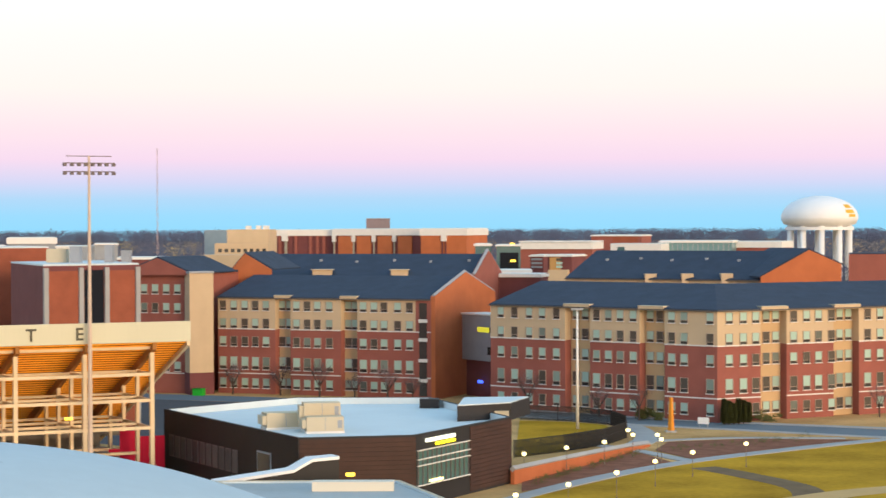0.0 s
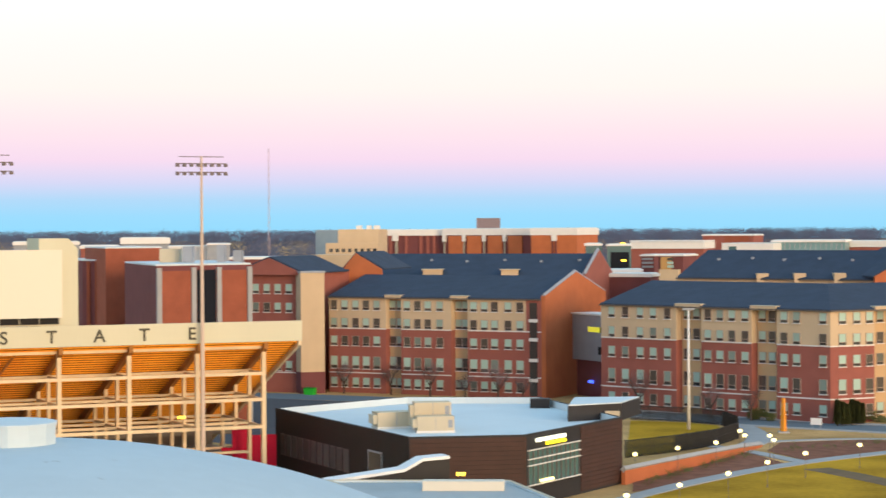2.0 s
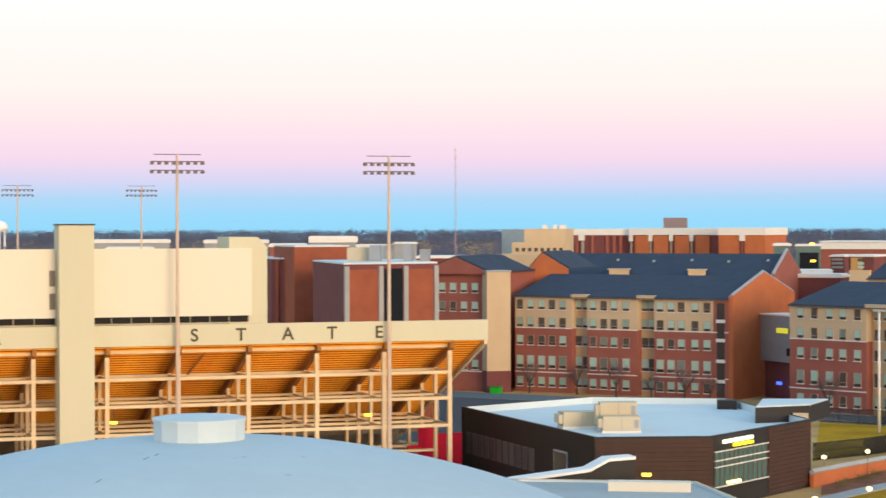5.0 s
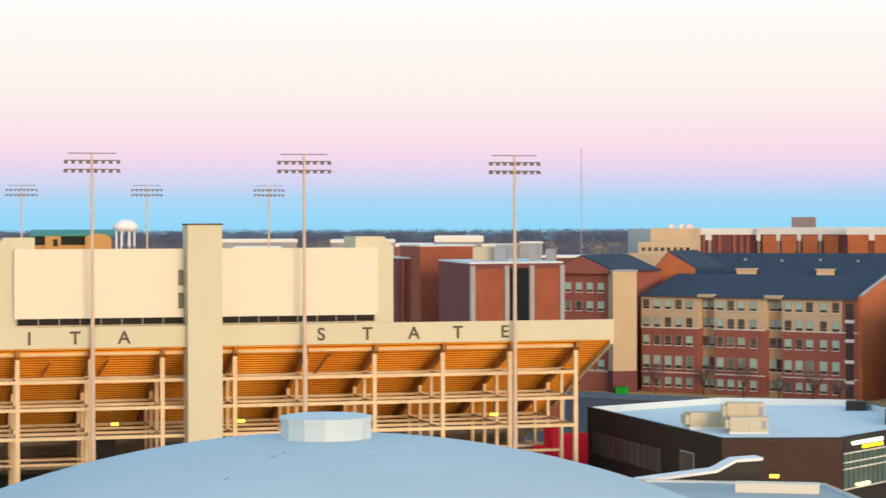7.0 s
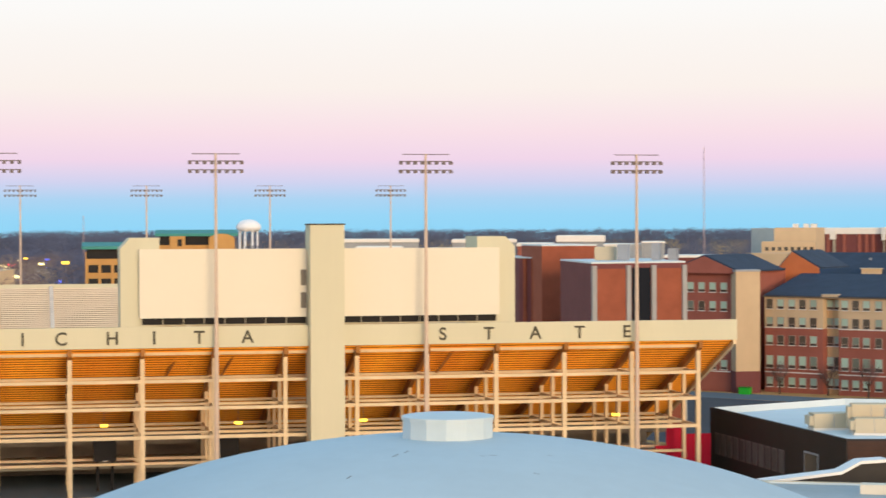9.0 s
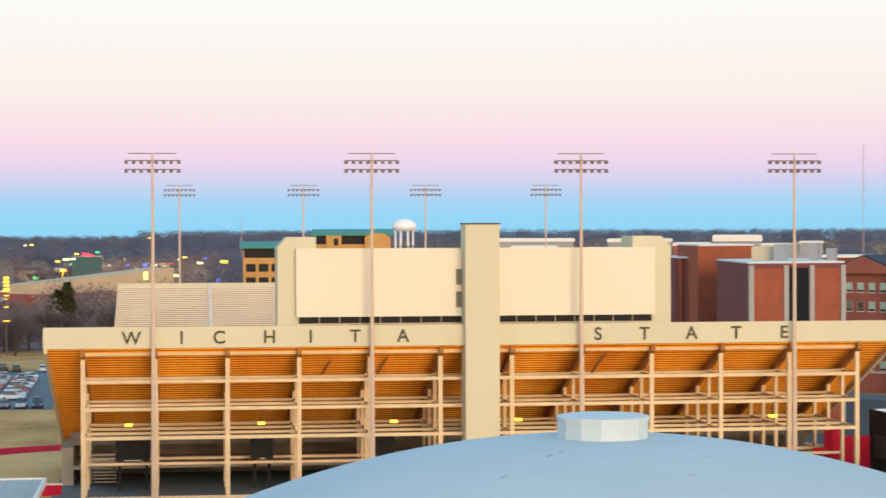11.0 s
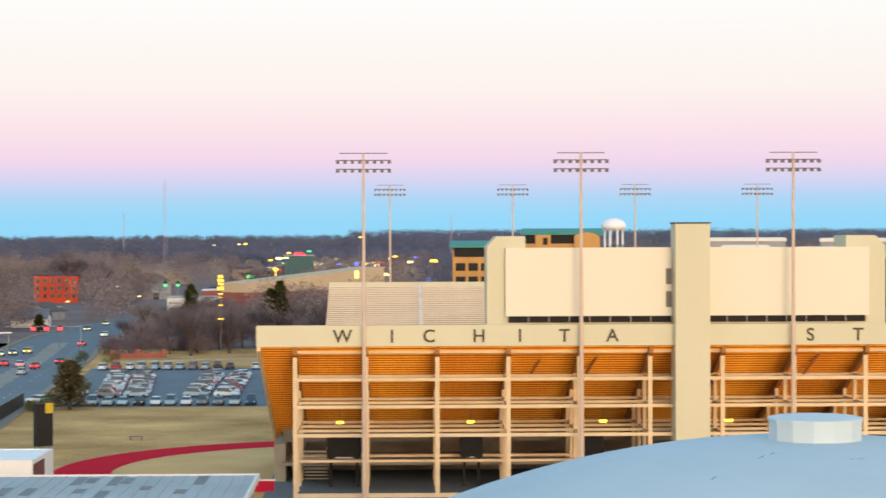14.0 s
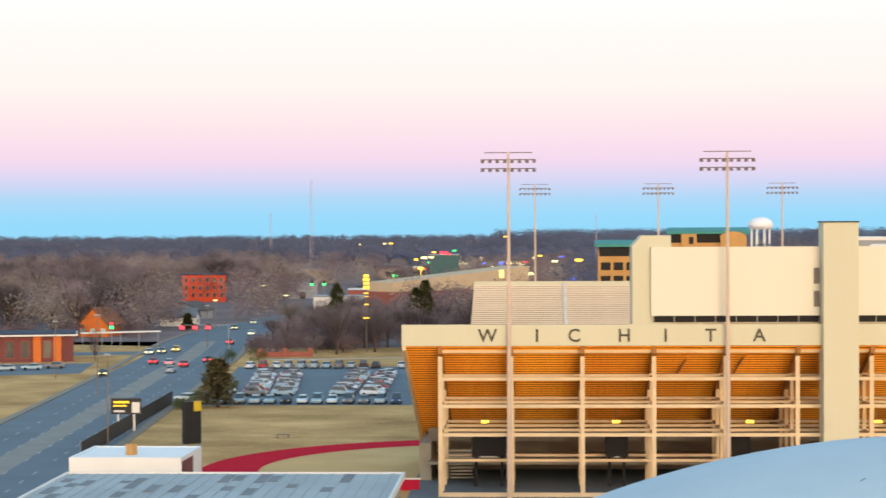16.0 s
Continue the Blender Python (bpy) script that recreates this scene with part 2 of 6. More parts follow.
def extrude_x(bm, profile, x0, x1):
    """A profile in y, z drawn out along x."""
    a = [bm.verts.new((x0, y, z)) for y, z in profile]
    b = [bm.verts.new((x1, y, z)) for y, z in profile]
    n = len(profile)
    bm.faces.new(a)
    bm.faces.new(b[::-1])
    for i in range(n):
        bm.faces.new((a[(i + 1) % n], a[i], b[i], b[(i + 1) % n]))


def tube(bm, p, q, r0, r1=None, n=8):
    """A tapered round bar from p to q."""
    r1 = r0 if r1 is None else r1
    p, q = Vector(p), Vector(q)
    d = (q - p).normalized()
    u = d.cross(Vector((0, 0, 1)) if abs(d.z) < 0.9 else Vector((1, 0, 0))).normalized()
    w = d.cross(u)
    rings = [[bm.verts.new(c + (u * math.cos(a) + w * math.sin(a)) * r) for a in [2 * math.pi * i / n for i in range(n)]] for c, r in ((p, r0), (q, r1))]
    for i in range(n):
        bm.faces.new((rings[0][i], rings[0][(i + 1) % n], rings[1][(i + 1) % n], rings[1][i]))
    bm.faces.new(rings[0][::-1])
    bm.faces.new(rings[1])


def lathe(bm, profile, n=48, a0=0.0, a1=2 * math.pi):
    """A profile of (radius, z) turned about z."""
    full = abs(a1 - a0 - 2 * math.pi) < 1e-6
    cols = [[bm.verts.new((r * math.cos(a), r * math.sin(a), z)) for r, z in profile] for a in [a0 + (a1 - a0) * i / n for i in range(n if full else n + 1)]]
    m = len(cols)
    for i in range(m if full else m - 1):
        for k in range(len(profile) - 1):
            bm.faces.new((cols[i][k], cols[(i + 1) % m][k], cols[(i + 1) % m][k + 1], cols[i][k + 1]))


def mesh_of(name, bm, material, smooth=False):
    bmesh.ops.recalc_face_normals(bm, faces=bm.faces)
    me = bpy.data.meshes.new(name)
    bm.to_mesh(me)
    bm.free()
    for m in material if isinstance(material, (list, tuple)) else (material,):
        me.materials.append(m)
    if smooth:
        for p in me.polygons:
            p.use_smooth = True
    return me


def part(name, bm, material, parent=None, label="", m=None, smooth=False):
    """One mesh object, from a bmesh or a mesh, under a thing or part."""
    me = bm if isinstance(bm, bpy.types.Mesh) else mesh_of(name, bm, material, smooth)
    ob = new(name, me)
    ob.parent = parent
    if m is not None:
        ob.matrix_basis = m
    if label:
        tagged(ob, label)
    return ob


def thing(name, label, category, m=None, group="", kind=""):
    ob = new(name)
    ob.empty_display_size = 0.5
    if m is not None:
        ob.matrix_basis = m
    return tagged(ob, label, category, group, kind)


def solid(name, bm, material, label, category, m=None, group="", kind="", smooth=False):
    """A thing or a piece of the setting that is one mesh."""
    return tagged(part(name, bm, material, None, "", m, smooth), label, category, group, kind)

# ---- ground ----
bm = bmesh.new()
bmesh.ops.create_grid(bm, x_segments=60, y_segments=60, size=4800)
solid("ground", bm, grass, "dry tan winter grass and bare earth", "ground", kind="structure")

# ---- arena dome ----
DOME = (-28.5, 109.3)
RD, APEX, RIM = 55.0, 19.8, 40.0


def arena():
    a = thing("arena", "round arena with a pale grey domed roof", "arena", pose(*DOME, 0))
    prof = [(RD * math.sin(t), APEX - RD + RD * math.cos(t)) for t in [i / 40 * math.asin(RIM / RD) for i in range(41)]]
    bm = bmesh.new()
    lathe(bm, prof[1:], 96)
    part("domed_roof", bm, grey_dome, a, smooth=True)
    rd = random.Random(3)
    for i in range(18):                  # small scuffs on the membrane
        ang, r = rd.uniform(-2.3, -0.3), rd.uniform(5, 30)
        z = APEX - RD + math.sqrt(RD * RD - r * r)
        tilt = math.degrees(math.asin(r / RD))
        part("scuff", boxes((-rd.uniform(0.1, 0.3), rd.uniform(0.1, 0.35), -0.03, 0.04, 0.004, 0.012)), old_patch, a, m=pose(r * math.cos(ang), r * math.sin(ang), z, 0, 0, math.degrees(ang)) @ pose(0, 0, 0, 0, tilt, 90 * (i % 2)))
    zr = prof[-1][1]
    bm = bmesh.new()
    lathe(bm, [(RIM - 1.5, 0), (RIM - 1.5, zr - 0.3), (RIM + 0.3, zr - 0.3), (RIM + 0.3, zr + 0.25), (RIM - 0.3, zr + 0.25)], 96)
    part("wall", bm, cream, a)
    bm = bmesh.new()
    lathe(bm, [(2.45, APEX - 0.8), (2.45, APEX + 0.92), (2.52, APEX + 0.92), (2.52, APEX + 1.07), (2.3, APEX + 1.12), (0.01, APEX + 1.2)], 14)
    part("roof_cap", bm, cap_m, a, "pale fourteen-sided cap at the top of the dome")
    return a


arena()

# ---- stadium ----
STAD = pose(-118.7, 208.6, 0, 0, 0, 25.9)      # x along the outer face, y towards the field
LEN, FT, FB = 98.5, 19.8, 17.4
POSTS = [4.3 + i * 8.1 for i in range(6)] + [53.1 + i * 8.21 for i in range(6)]
BEAMS = (16.69, 13.55, 10.44, 7.18)
FRAMES = (1.6, 7.2, 12.8, 18.4)             # rows of posts, one behind the other
RAKE = 0.40
WORDS = [("W", 9.75), ("I", 15.35), ("C", 19.55), ("H", 25.2), ("I", 29.85), ("T", 34.9), ("A", 40.35),
         ("S", 62.9), ("T", 68.35), ("A", 73.9), ("T", 79.2), ("E", 84.9)]


def stadium():
    s = thing("stadium_stand", "cream concrete grandstand with lettered fascia and open frame below", "stadium", STAD)
    fas = part("fascia", boxes((0, LEN, 0.0, 0.5, FB, FT)), cream, s, "cream concrete fascia with dark letters")
    for k, y in enumerate(FRAMES):
        top = FB - 0.2 - (y - 0.5) * RAKE
        w = 0.24 if k == 0 else 0.19
        me = mesh_of("post", boxes((-w, w, -0.28, 0.28, 0, top)), concrete)
        for x in POSTS:
            part("post", me, None, s, m=pose(x, y, 0))
        for z in BEAMS + ((3.65,) if k in (1, 2) else ()):
            if k == 0 or z < top - 0.6:
                h = 0.19 if k == 0 else 0.15
                part("beam", boxes((POSTS[0] - 0.2, POSTS[-1] + 0.2, y - 0.24, y + 0.24, z - h, z + h)), concrete, s)
    # deep raker beams under the treads, their shade put into a darker brown
    for x in POSTS:
        bm = bmesh.new()
        extrude_x(bm, [(0.4, FB - 0.1), (0.4, FB - 0.9), (40, FB - 1.5 - 39.6 * RAKE), (40, FB - 0.1 - 39.6 * RAKE)], x - 0.24, x + 0.24)
        part("raker_beam", bm, raker_m, s)
    for x in (0.25, LEN - 0.25):
        bm = bmesh.new()
        extrude_x(bm, [(0.1, FB), (0.1, FB - 0.5), (40, FB - 0.5 - 39.9 * RAKE), (40, FB + 0.5 - 39.9 * RAKE)], x - 0.2, x + 0.2)
        part("raker_beam", bm, concrete, s)
    # stepped seating treads, whose undersides make the ribbed soffit
    tread = mesh_of("seating_tread", boxes((0.05, LEN - 0.05, 0, 0.95, -0.08, 0.08)), soffit_m)
    # Recess shade between the treads is painted into the risers' dark brown.
    riser = mesh_of("seating_riser", boxes((0.05, LEN - 0.05, 0.30, 0.42, 0.08, 0.26)), soffit_gap_shade)
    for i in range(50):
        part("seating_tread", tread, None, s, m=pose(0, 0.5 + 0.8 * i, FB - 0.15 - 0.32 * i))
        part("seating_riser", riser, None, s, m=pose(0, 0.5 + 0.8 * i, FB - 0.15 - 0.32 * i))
    # stair tower
    part("stair_tower", boxes((47.4, 51.3, -1.2, 3.0, 0, 31.2)), cream, s, "tall cream stair tower")
    for x in (46.9,):
        for z in (22.6, 25.2):
            part("slit_window", boxes((x - 0.3, x + 0.35, 1.12, 1.2, z - 0.9, z + 0.9)), concourse, s)
    part("tower_coping", boxes((47.3, 51.4, -1.3, 3.1, 31.2, 31.35)), black_clad, s)
    # concourse under the seating
    part("concourse_wall", boxes((2, 96, 29, 29.3, 0, 4.9)), concourse, s, "grey concourse wall under the seating")
    part("concourse_floor", boxes((0.5, LEN - 0.5, 0.5, 30, 0.0, 0.12)), asphalt, s)
    for x0, x1, z0, z1, y in ((7.6, 11.6, 3.7, 6.1, 10), (23.4, 26.0, 3.7, 6.1, 10), (37.5, 40.5, 3.2, 6.0, 12), (55.2, 58.4, 3.4, 6.0, 11), (70.5, 74.0, 3.0, 6.0, 12)):
        booth = part("concourse_booth", boxes((x0, x1, y, y + 3.0, z0, z1)), dark, s, "dark boxed-in ticket room under the seating")
        part("sill_light", boxes((x0 + 1.0, x1 - 1.0, y - 0.06, y, z0 - 0.02, z0 + 0.1)), white_trim, booth)
        part("booth_leg", boxes((x0 + 0.3, x0 + 0.6, y + 1, y + 1.3, 0, z0), (x1 - 0.6, x1 - 0.3, y + 1, y + 1.3, 0, z0)), dark, booth)
    part("concourse_slab", boxes((2, 96, 15.5, 28, 2.2, 2.5)), concrete_grey, s)
    part("concourse_lintel", boxes((2, 96, 20.0, 20.3, 4.6, 6.2)), concourse, s)
    part("red_panel", boxes((92.9, 94.95, 10.2, 10.4, 0, 6.05), (94.95, 98.6, 10.2, 10.4, 0, 5.3), (91.5, 92.9, 10.2, 10.4, 3.0, 3.9)), red_paint, s, "plain crimson panel wall")
    bm = bmesh.new()
    extrude_x(bm, [(1.2, 0.0), (1.2, 0.6), (1.5, 0.6), (1.5, 0.0)], 4.3, 95)
    part("rail", bm, concrete, s)
    for x in POSTS:
        for z in BEAMS[1:]:
            last = max(y for y in FRAMES if z < FB - 0.8 - (y - 0.5) * RAKE)
            part("cross_beam", boxes((x - 0.15, x + 0.15, 1.85, last, z - 0.17, z + 0.13)), concrete, s)
    # diagonal braces under the seating and a stair below
    for x, y0 in ((39.4, 2.6), (33.0, 3.0), (64.9, 2.2)):
        bm = bmesh.new()
        tube(bm, (x, y0, FB - 0.5), (x - 1.6, y0 + 5.5, 13.2), 0.16, 0.16, 6)
        part("brace", bm, raker_m, s)
    for i in range(9):
        part("stair_tread", boxes((4.9, 7.6, 8.0 + i * 0.9, 8.9 + i * 0.9, 4.6 - i * 0.5, 4.72 - i * 0.5)), concrete_grey, s)
    part("handrail", boxes((7.6, 7.68, 8.0, 16.5, 4.9, 5.0), (4.85, 4.93, 8.0, 16.5, 4.9, 5.0)), grey_metal, s)
    part("end_pier", boxes((1.0, 2.4, 17.0, 32, 0, 4.6)), concrete_grey, s, "grey concrete end pier")
    part("low_red_wall", boxes((-3.5, 1.5, 8, 8.4, 0, 1.3)), red_paint, s)
    part("low_wall_coping", boxes((-3.6, 1.6, 7.9, 8.5, 1.3, 1.45)), white_trim, s)
    for x in (9.3, 24.4, 39.7, 54.3, 69.6, 84.8):
        part("hanging_lamp", boxes((x - 0.4, x + 0.4, 4.2, 4.7, 8.25, 8.55)), lamp_yellow, s, "yellow glowing lamp")
        part("lamp_rod", boxes((x - 0.03, x + 0.03, 4.42, 4.48, 8.55, 10.4)), dark_bar, s)
    # letters
    for ch, x in WORDS:
        cu = bpy.data.curves.new("letter", "FONT")
        cu.body, cu.size, cu.extrude, cu.align_x = ch, 2.05, 0.05, "CENTER"
        cu.offset = 0.03
        tmp = bpy.data.objects.new("tmp", cu)
        me = bpy.data.meshes.new_from_object(tmp)
        bpy.data.objects.remove(tmp)
        me.materials.clear()
        me.materials.append(letter_m)
        part("letter", me, None, fas, m=pose(x, -0.06, 17.88, 90, 0, 0))
    # press box
    pb = thing("press_box", "cream windowless press box on top of the stand", "press box", STAD)
    part("body", boxes((28.6, 69.6, 1.9, 7.5, FT, 28.3)), cream, pb)
    part("panel", boxes((28.3, 47.35, 1.2, 1.85, 20.7, 28.5)), cream_panel, pb)
    for x0, x1 in ((28.6, 47.3), (51.4, 69.6)):
        part("window_band", boxes((x0, x1, 1.74, 1.88, 19.95, 20.68)), dark, pb)
        n = 8
        for k in range(n + 1):
            x = x0 + (x1 - x0) * k / n
            part("mullion", boxes((x - 0.06, x + 0.06, 1.68, 1.74, 19.95, 20.68)), concrete_grey, pb)
    part("panel", boxes((51.35, 69.9, 1.2, 1.85, 20.7, 28.5)), cream_panel, pb)
    for x0, x1, c in ((26.2, 30.6, 1), (67.4, 71.9, -1)):
        bm = bmesh.new()
        o, i = (x0, x1) if c > 0 else (x1, x0)
        pts = [(o, FT - 1.5), (i, FT - 1.5), (i, 29.8), (o + 1.1 * c, 29.8), (o, 28.6)]
        a = [bm.verts.new((x, 1.88, z)) for x, z in pts]
        b = [bm.verts.new((x, 8.5, z)) for x, z in pts]
        bm.faces.new(a), bm.faces.new(b[::-1])
        for k in range(5):
            bm.faces.new((a[k], a[(k + 1) % 5], b[(k + 1) % 5], b[k]))
        part("end_wall", bm, cream, pb)
    return s


stadium()


def flood_mast(m):
    f = thing("floodlight_mast", "tall stadium floodlight mast with two rows of lamps", "floodlight", m, "floodlights round the stadium")
    bm = bmesh.new()
    tube(bm, (0, 0, 0), (0, 0, 39.3), 0.32, 0.13, 10)
    part("pole", bm, steel, f)
    part("crossbar", boxes((-2.7, 2.7, -0.05, 0.05, 39.18, 39.28)), dark_bar, f)
    lamp = mesh_of("lamp", boxes((-0.19, 0.19, -0.35, 0.1, -0.2, 0.1)), dark_bar)
    for z in (38.4, 37.4):
        part("crossbar", boxes((-3.1, 3.1, -0.06, 0.06, z - 0.03, z + 0.09)), dark_bar, f)
        for i in range(8):
            part("lamp", lamp, None, f, m=pose(-2.9 + i * 0.83, 0, z - 0.14))
    return f


mast = flood_mast(STAD @ pose(12.2, -0.9, 0))
for x in (36.75, 60.8, 85.9):
    copy_thing(mast, STAD @ pose(x, -0.9, 0))
for i in range(4):
    copy_thing(mast, STAD @ pose(14.8 + 24.6 * i, 184.5, 0))

# ---- halls of residence ----
ROWS_Z = (16.35, 13.03, 9.68, 5.65, 1.95)


def window_meshes(w, h):
    """A window in two lights: the upper one mirrors the sky or shows its blind, the low one stays dark; frame and pale sill."""
    bm = boxes((-w / 2 - 0.07, w / 2 + 0.07, -0.03, 0.12, h / 2, h / 2 + 0.06), (-w / 2 - 0.06, -w / 2, -0.03, 0.12, -h / 2, h / 2), (w / 2, w / 2 + 0.06, -0.03, 0.12, -h / 2, h / 2),
               (-w / 2, w / 2, -0.02, 0.1, -h * 0.24 - 0.03, -h * 0.24 + 0.03))
    return (mesh_of("window", bm, window_frame_m), mesh_of("sill", boxes((-w / 2 - 0.1, w / 2 + 0.1, -0.14, 0.12, -h / 2 - 0.13, -h / 2)), white_trim),
            mesh_of("pane", boxes((-w / 2, w / 2, 0.04, 0.09, -h * 0.22, h / 2)), pane_m), mesh_of("pane", boxes((-w / 2, w / 2, 0.04, 0.09, -h / 2, -h * 0.26)), pane_dark))


WINS = [window_meshes(1.28, 1.75), window_meshes(1.36, 2.25)]


def window(parent, x, z, base=None, y=-0.1, tall=False):
    frame_me, sill, upper, lower = WINS[1 if tall else 0]
    w = part("window", frame_me, None, parent, m=(base or Matrix.Identity(4)) @ pose(x, y, z))
    part("sill", sill, None, w)
    part("pane", upper, None, w)
    part("pane", lower, None, w)


def offset_line(pts, off):
    """A bent line moved inwards (to its left), mitred at its bends."""
    out = []
    for i, p in enumerate(pts):
        ns = []
        for a, b in ((i - 1, i), (i, i + 1)):
            if a >= 0 and b < len(pts):
                d = (pts[b] - pts[a]).normalized()
                ns.append(Vector((-d.y, d.x)))
        n = sum(ns, Vector((0, 0))) / len(ns)
        out.append(p + n * off / n.dot(ns[0]))
    return out


def wing(label, front, depth, eave, rise, lower, upper, split, gable_mats=(None, None), cols=(), bays=(), rows=ROWS_Z, vents=False):
    """A hall with a pitched roof along a bent front line (left to right as seen from outside).
    cols, bays: for each stretch of the front, window places and projecting bays (start, end), in metres along it."""
    h = thing("residence_hall", label, "residence hall", pose(*front[0], 0), "campus halls")
    o = Vector(front[0])
    pts = [Vector(p) - o for p in front]
    A, B = offset_line(pts, 0), offset_line(pts, depth)
    RECESS = 1.7
    plan = []
    for k in range(len(pts)):                     # the front steps back at each recessed bay
        plan.append(tuple(A[k]))
        if k + 1 < len(pts):
            d = (pts[k + 1] - pts[k]).normalized()
            n = Vector((-d.y, d.x))
            for x0, x1, *_ in bays[k] if k < len(bays) else ():
                for x, y in ((x0, 0), (x0, RECESS), (x1, RECESS), (x1, 0)):
                    plan.append(tuple(pts[k] + d * x + n * y))
    plan += [tuple(p) for p in B[::-1]]
    part("lower_wall", prisms((plan, 0, split)), lower, h, "red brick lower storeys")
    part("upper_wall", prisms((plan, split, eave)), upper, h, "tan rendered upper storeys")
    E0, R, E1 = offset_line(pts, -0.3), offset_line(pts, depth / 2), offset_line(pts, depth + 0.7)
    bm = bmesh.new()
    lo = eave - 0.05
    e0 = [bm.verts.new((*p, lo)) for p in E0]
    r = [bm.verts.new((*p, eave + rise)) for p in R]
    e1 = [bm.verts.new((*p, lo)) for p in E1]
    f0 = [bm.verts.new((*p, lo + 0.3)) for p in E0]
    f1 = [bm.verts.new((*p, lo + 0.3)) for p in E1]
    for i in range(len(pts) - 1):
        bm.faces.new((e0[i], e0[i + 1], f0[i + 1], f0[i]))
        bm.faces.new((f0[i], f0[i + 1], r[i + 1], r[i]))
        bm.faces.new((r[i], r[i + 1], f1[i + 1], f1[i]))
        bm.faces.new((f1[i], f1[i + 1], e1[i + 1], e1[i]))
    bm.faces.new((e0[0], f0[0], r[0], f1[0], e1[0]))
    bm.faces.new((e1[-1], f1[-1], r[-1], f0[-1], e0[-1]))
    bm.faces.new(e0 + e1[::-1])
    roof = part("roof", bm, slate, h)
    for k in range(len(pts) - 1):
        d = pts[k + 1] - pts[k]
        L = d.length
        base = Matrix.Translation((*pts[k], 0)) @ Matrix.Rotation(math.atan2(d.y, d.x), 4, "Z")
        here = bays[k] if k < len(bays) else ()
        edges = [0.02] + [e for x0, x1, *_ in here for e in (x0 - 0.02, x1 + 0.02)] + [L - 0.02]
        for a, b in zip(edges[::2], edges[1::2]):
            for z in (split, 3.75):
                part("string_course", boxes((a, b, -0.06, 0.0, z - 0.1, z + 0.1)), white_trim, h, m=base)
        part("gutter", boxes((-0.2, L + 0.2, -0.42, -0.3, eave - 0.1, eave + 0.1)), gutter_m, h, m=base)
        for x in cols[k] if k < len(cols) else ():
            for r, z in enumerate(rows):
                window(h, x, z, base, tall=r == 3)
        for x0, x1, *places in here:
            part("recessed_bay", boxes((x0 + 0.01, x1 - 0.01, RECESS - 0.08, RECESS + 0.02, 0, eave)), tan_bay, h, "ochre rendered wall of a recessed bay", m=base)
            part("bay_header", boxes((x0 - 0.05, x1 + 0.05, -0.38, RECESS + 0.4, eave - 0.15, eave + 0.5)), tan_stucco, h, m=base)
            part("bay_cap", boxes((x0 - 0.08, x1 + 0.08, -0.44, RECESS + 0.6, eave + 0.5, eave + 0.6)), beige_metal, h, m=base)
            for r, z in enumerate(rows):
                for x in places:
                    window(h, x, z, base, RECESS - 0.18, r == 3)
        n = int(L / 7) if vents else 0
        for i in range(n):
            p = (i + 0.7) * L / n
            t = 0.62 + 0.05 * (i % 2)
            part("roof_vent", boxes((p - 0.25, p + 0.25, t * depth / 2 - 0.25, t * depth / 2 + 0.25, eave + rise * t - 0.2, eave + rise * t + 0.5)), grey_metal, h, m=base)
    for end, mt in zip((0, 1), gable_mats):
        if mt is None:
            continue
        a, b = (A[0], B[0]) if end == 0 else (A[-1], B[-1])
        d = (pts[1] - pts[0]).normalized() * -1 if end == 0 else (pts[-1] - pts[-2]).normalized()
        bm = bmesh.new()
        mid = (a + b) / 2
        prof = [(*a, 0), (*b, 0), (*b, eave + 0.7), (*mid, eave + rise + 0.75), (*a, eave + 0.7)]
        v0 = [bm.verts.new(p) for p in prof]
        v1 = [bm.verts.new(Vector(p) + Vector((*d, 0)) * 0.85) for p in prof]
        bm.faces.new(v0), bm.faces.new(v1[::-1])
        for i in range(5):
            bm.faces.new((v0[i], v0[(i + 1) % 5], v1[(i + 1) % 5], v1[i]))
        part("gable_wall", bm, mt, h, "brick gable wall")
        bm = bmesh.new()
        for p, q in ((prof[4], prof[3]), (prof[3], prof[2])):
            tube(bm, Vector(p) + Vector((*d, 0)) * 0.5 + Vector((0, 0, 0.1)), Vector(q) + Vector((*d, 0)) * 0.5 + Vector((0, 0, 0.1)), 0.34, 0.34, 4)
        part("verge_trim", bm, grey_metal, h)
    return h


c1 = (1.11, 3.41, 5.75, 7.97, 10.23, 16.6, 18.8, 20.92, 23.36, 30.25, 32.41, 34.44, 37.15, 39.5)
# The gable's orange brick has the sunset glow painted in; other walls stay red.
hall = wing("five-storey red brick and tan hall with dark slate roof", [(-42.2, 395.7), (-2.3, 378.0)], 28, 17.75, 4.0, brick_red, tan_stucco, 12.0,
            (None, brick_orange_and_glow), (c1,), (((12.13, 15.31, 12.75, 14.3), (25.67, 28.99, 26.45, 27.85)),))
base = Matrix.Rotation(math.atan2(-17.7, 39.9), 4, "Z")
part("stair_glazing", boxes((41.4, 42.9, -0.12, 0.1, 0.5, 17.2)), pane_dark, hall, "tall dark stairwell glazing", m=base)
part("end_strip", boxes((40.7, 43.7, -0.05, 0.0, 0.0, 17.8)), brick_red, hall, m=base)
for z in (3.3, 6.9, 10.6, 14.0):
    part("spandrel", boxes((41.3, 43.0, -0.2, 0.1, z - 0.3, z + 0.3)), white_trim, hall, m=base)
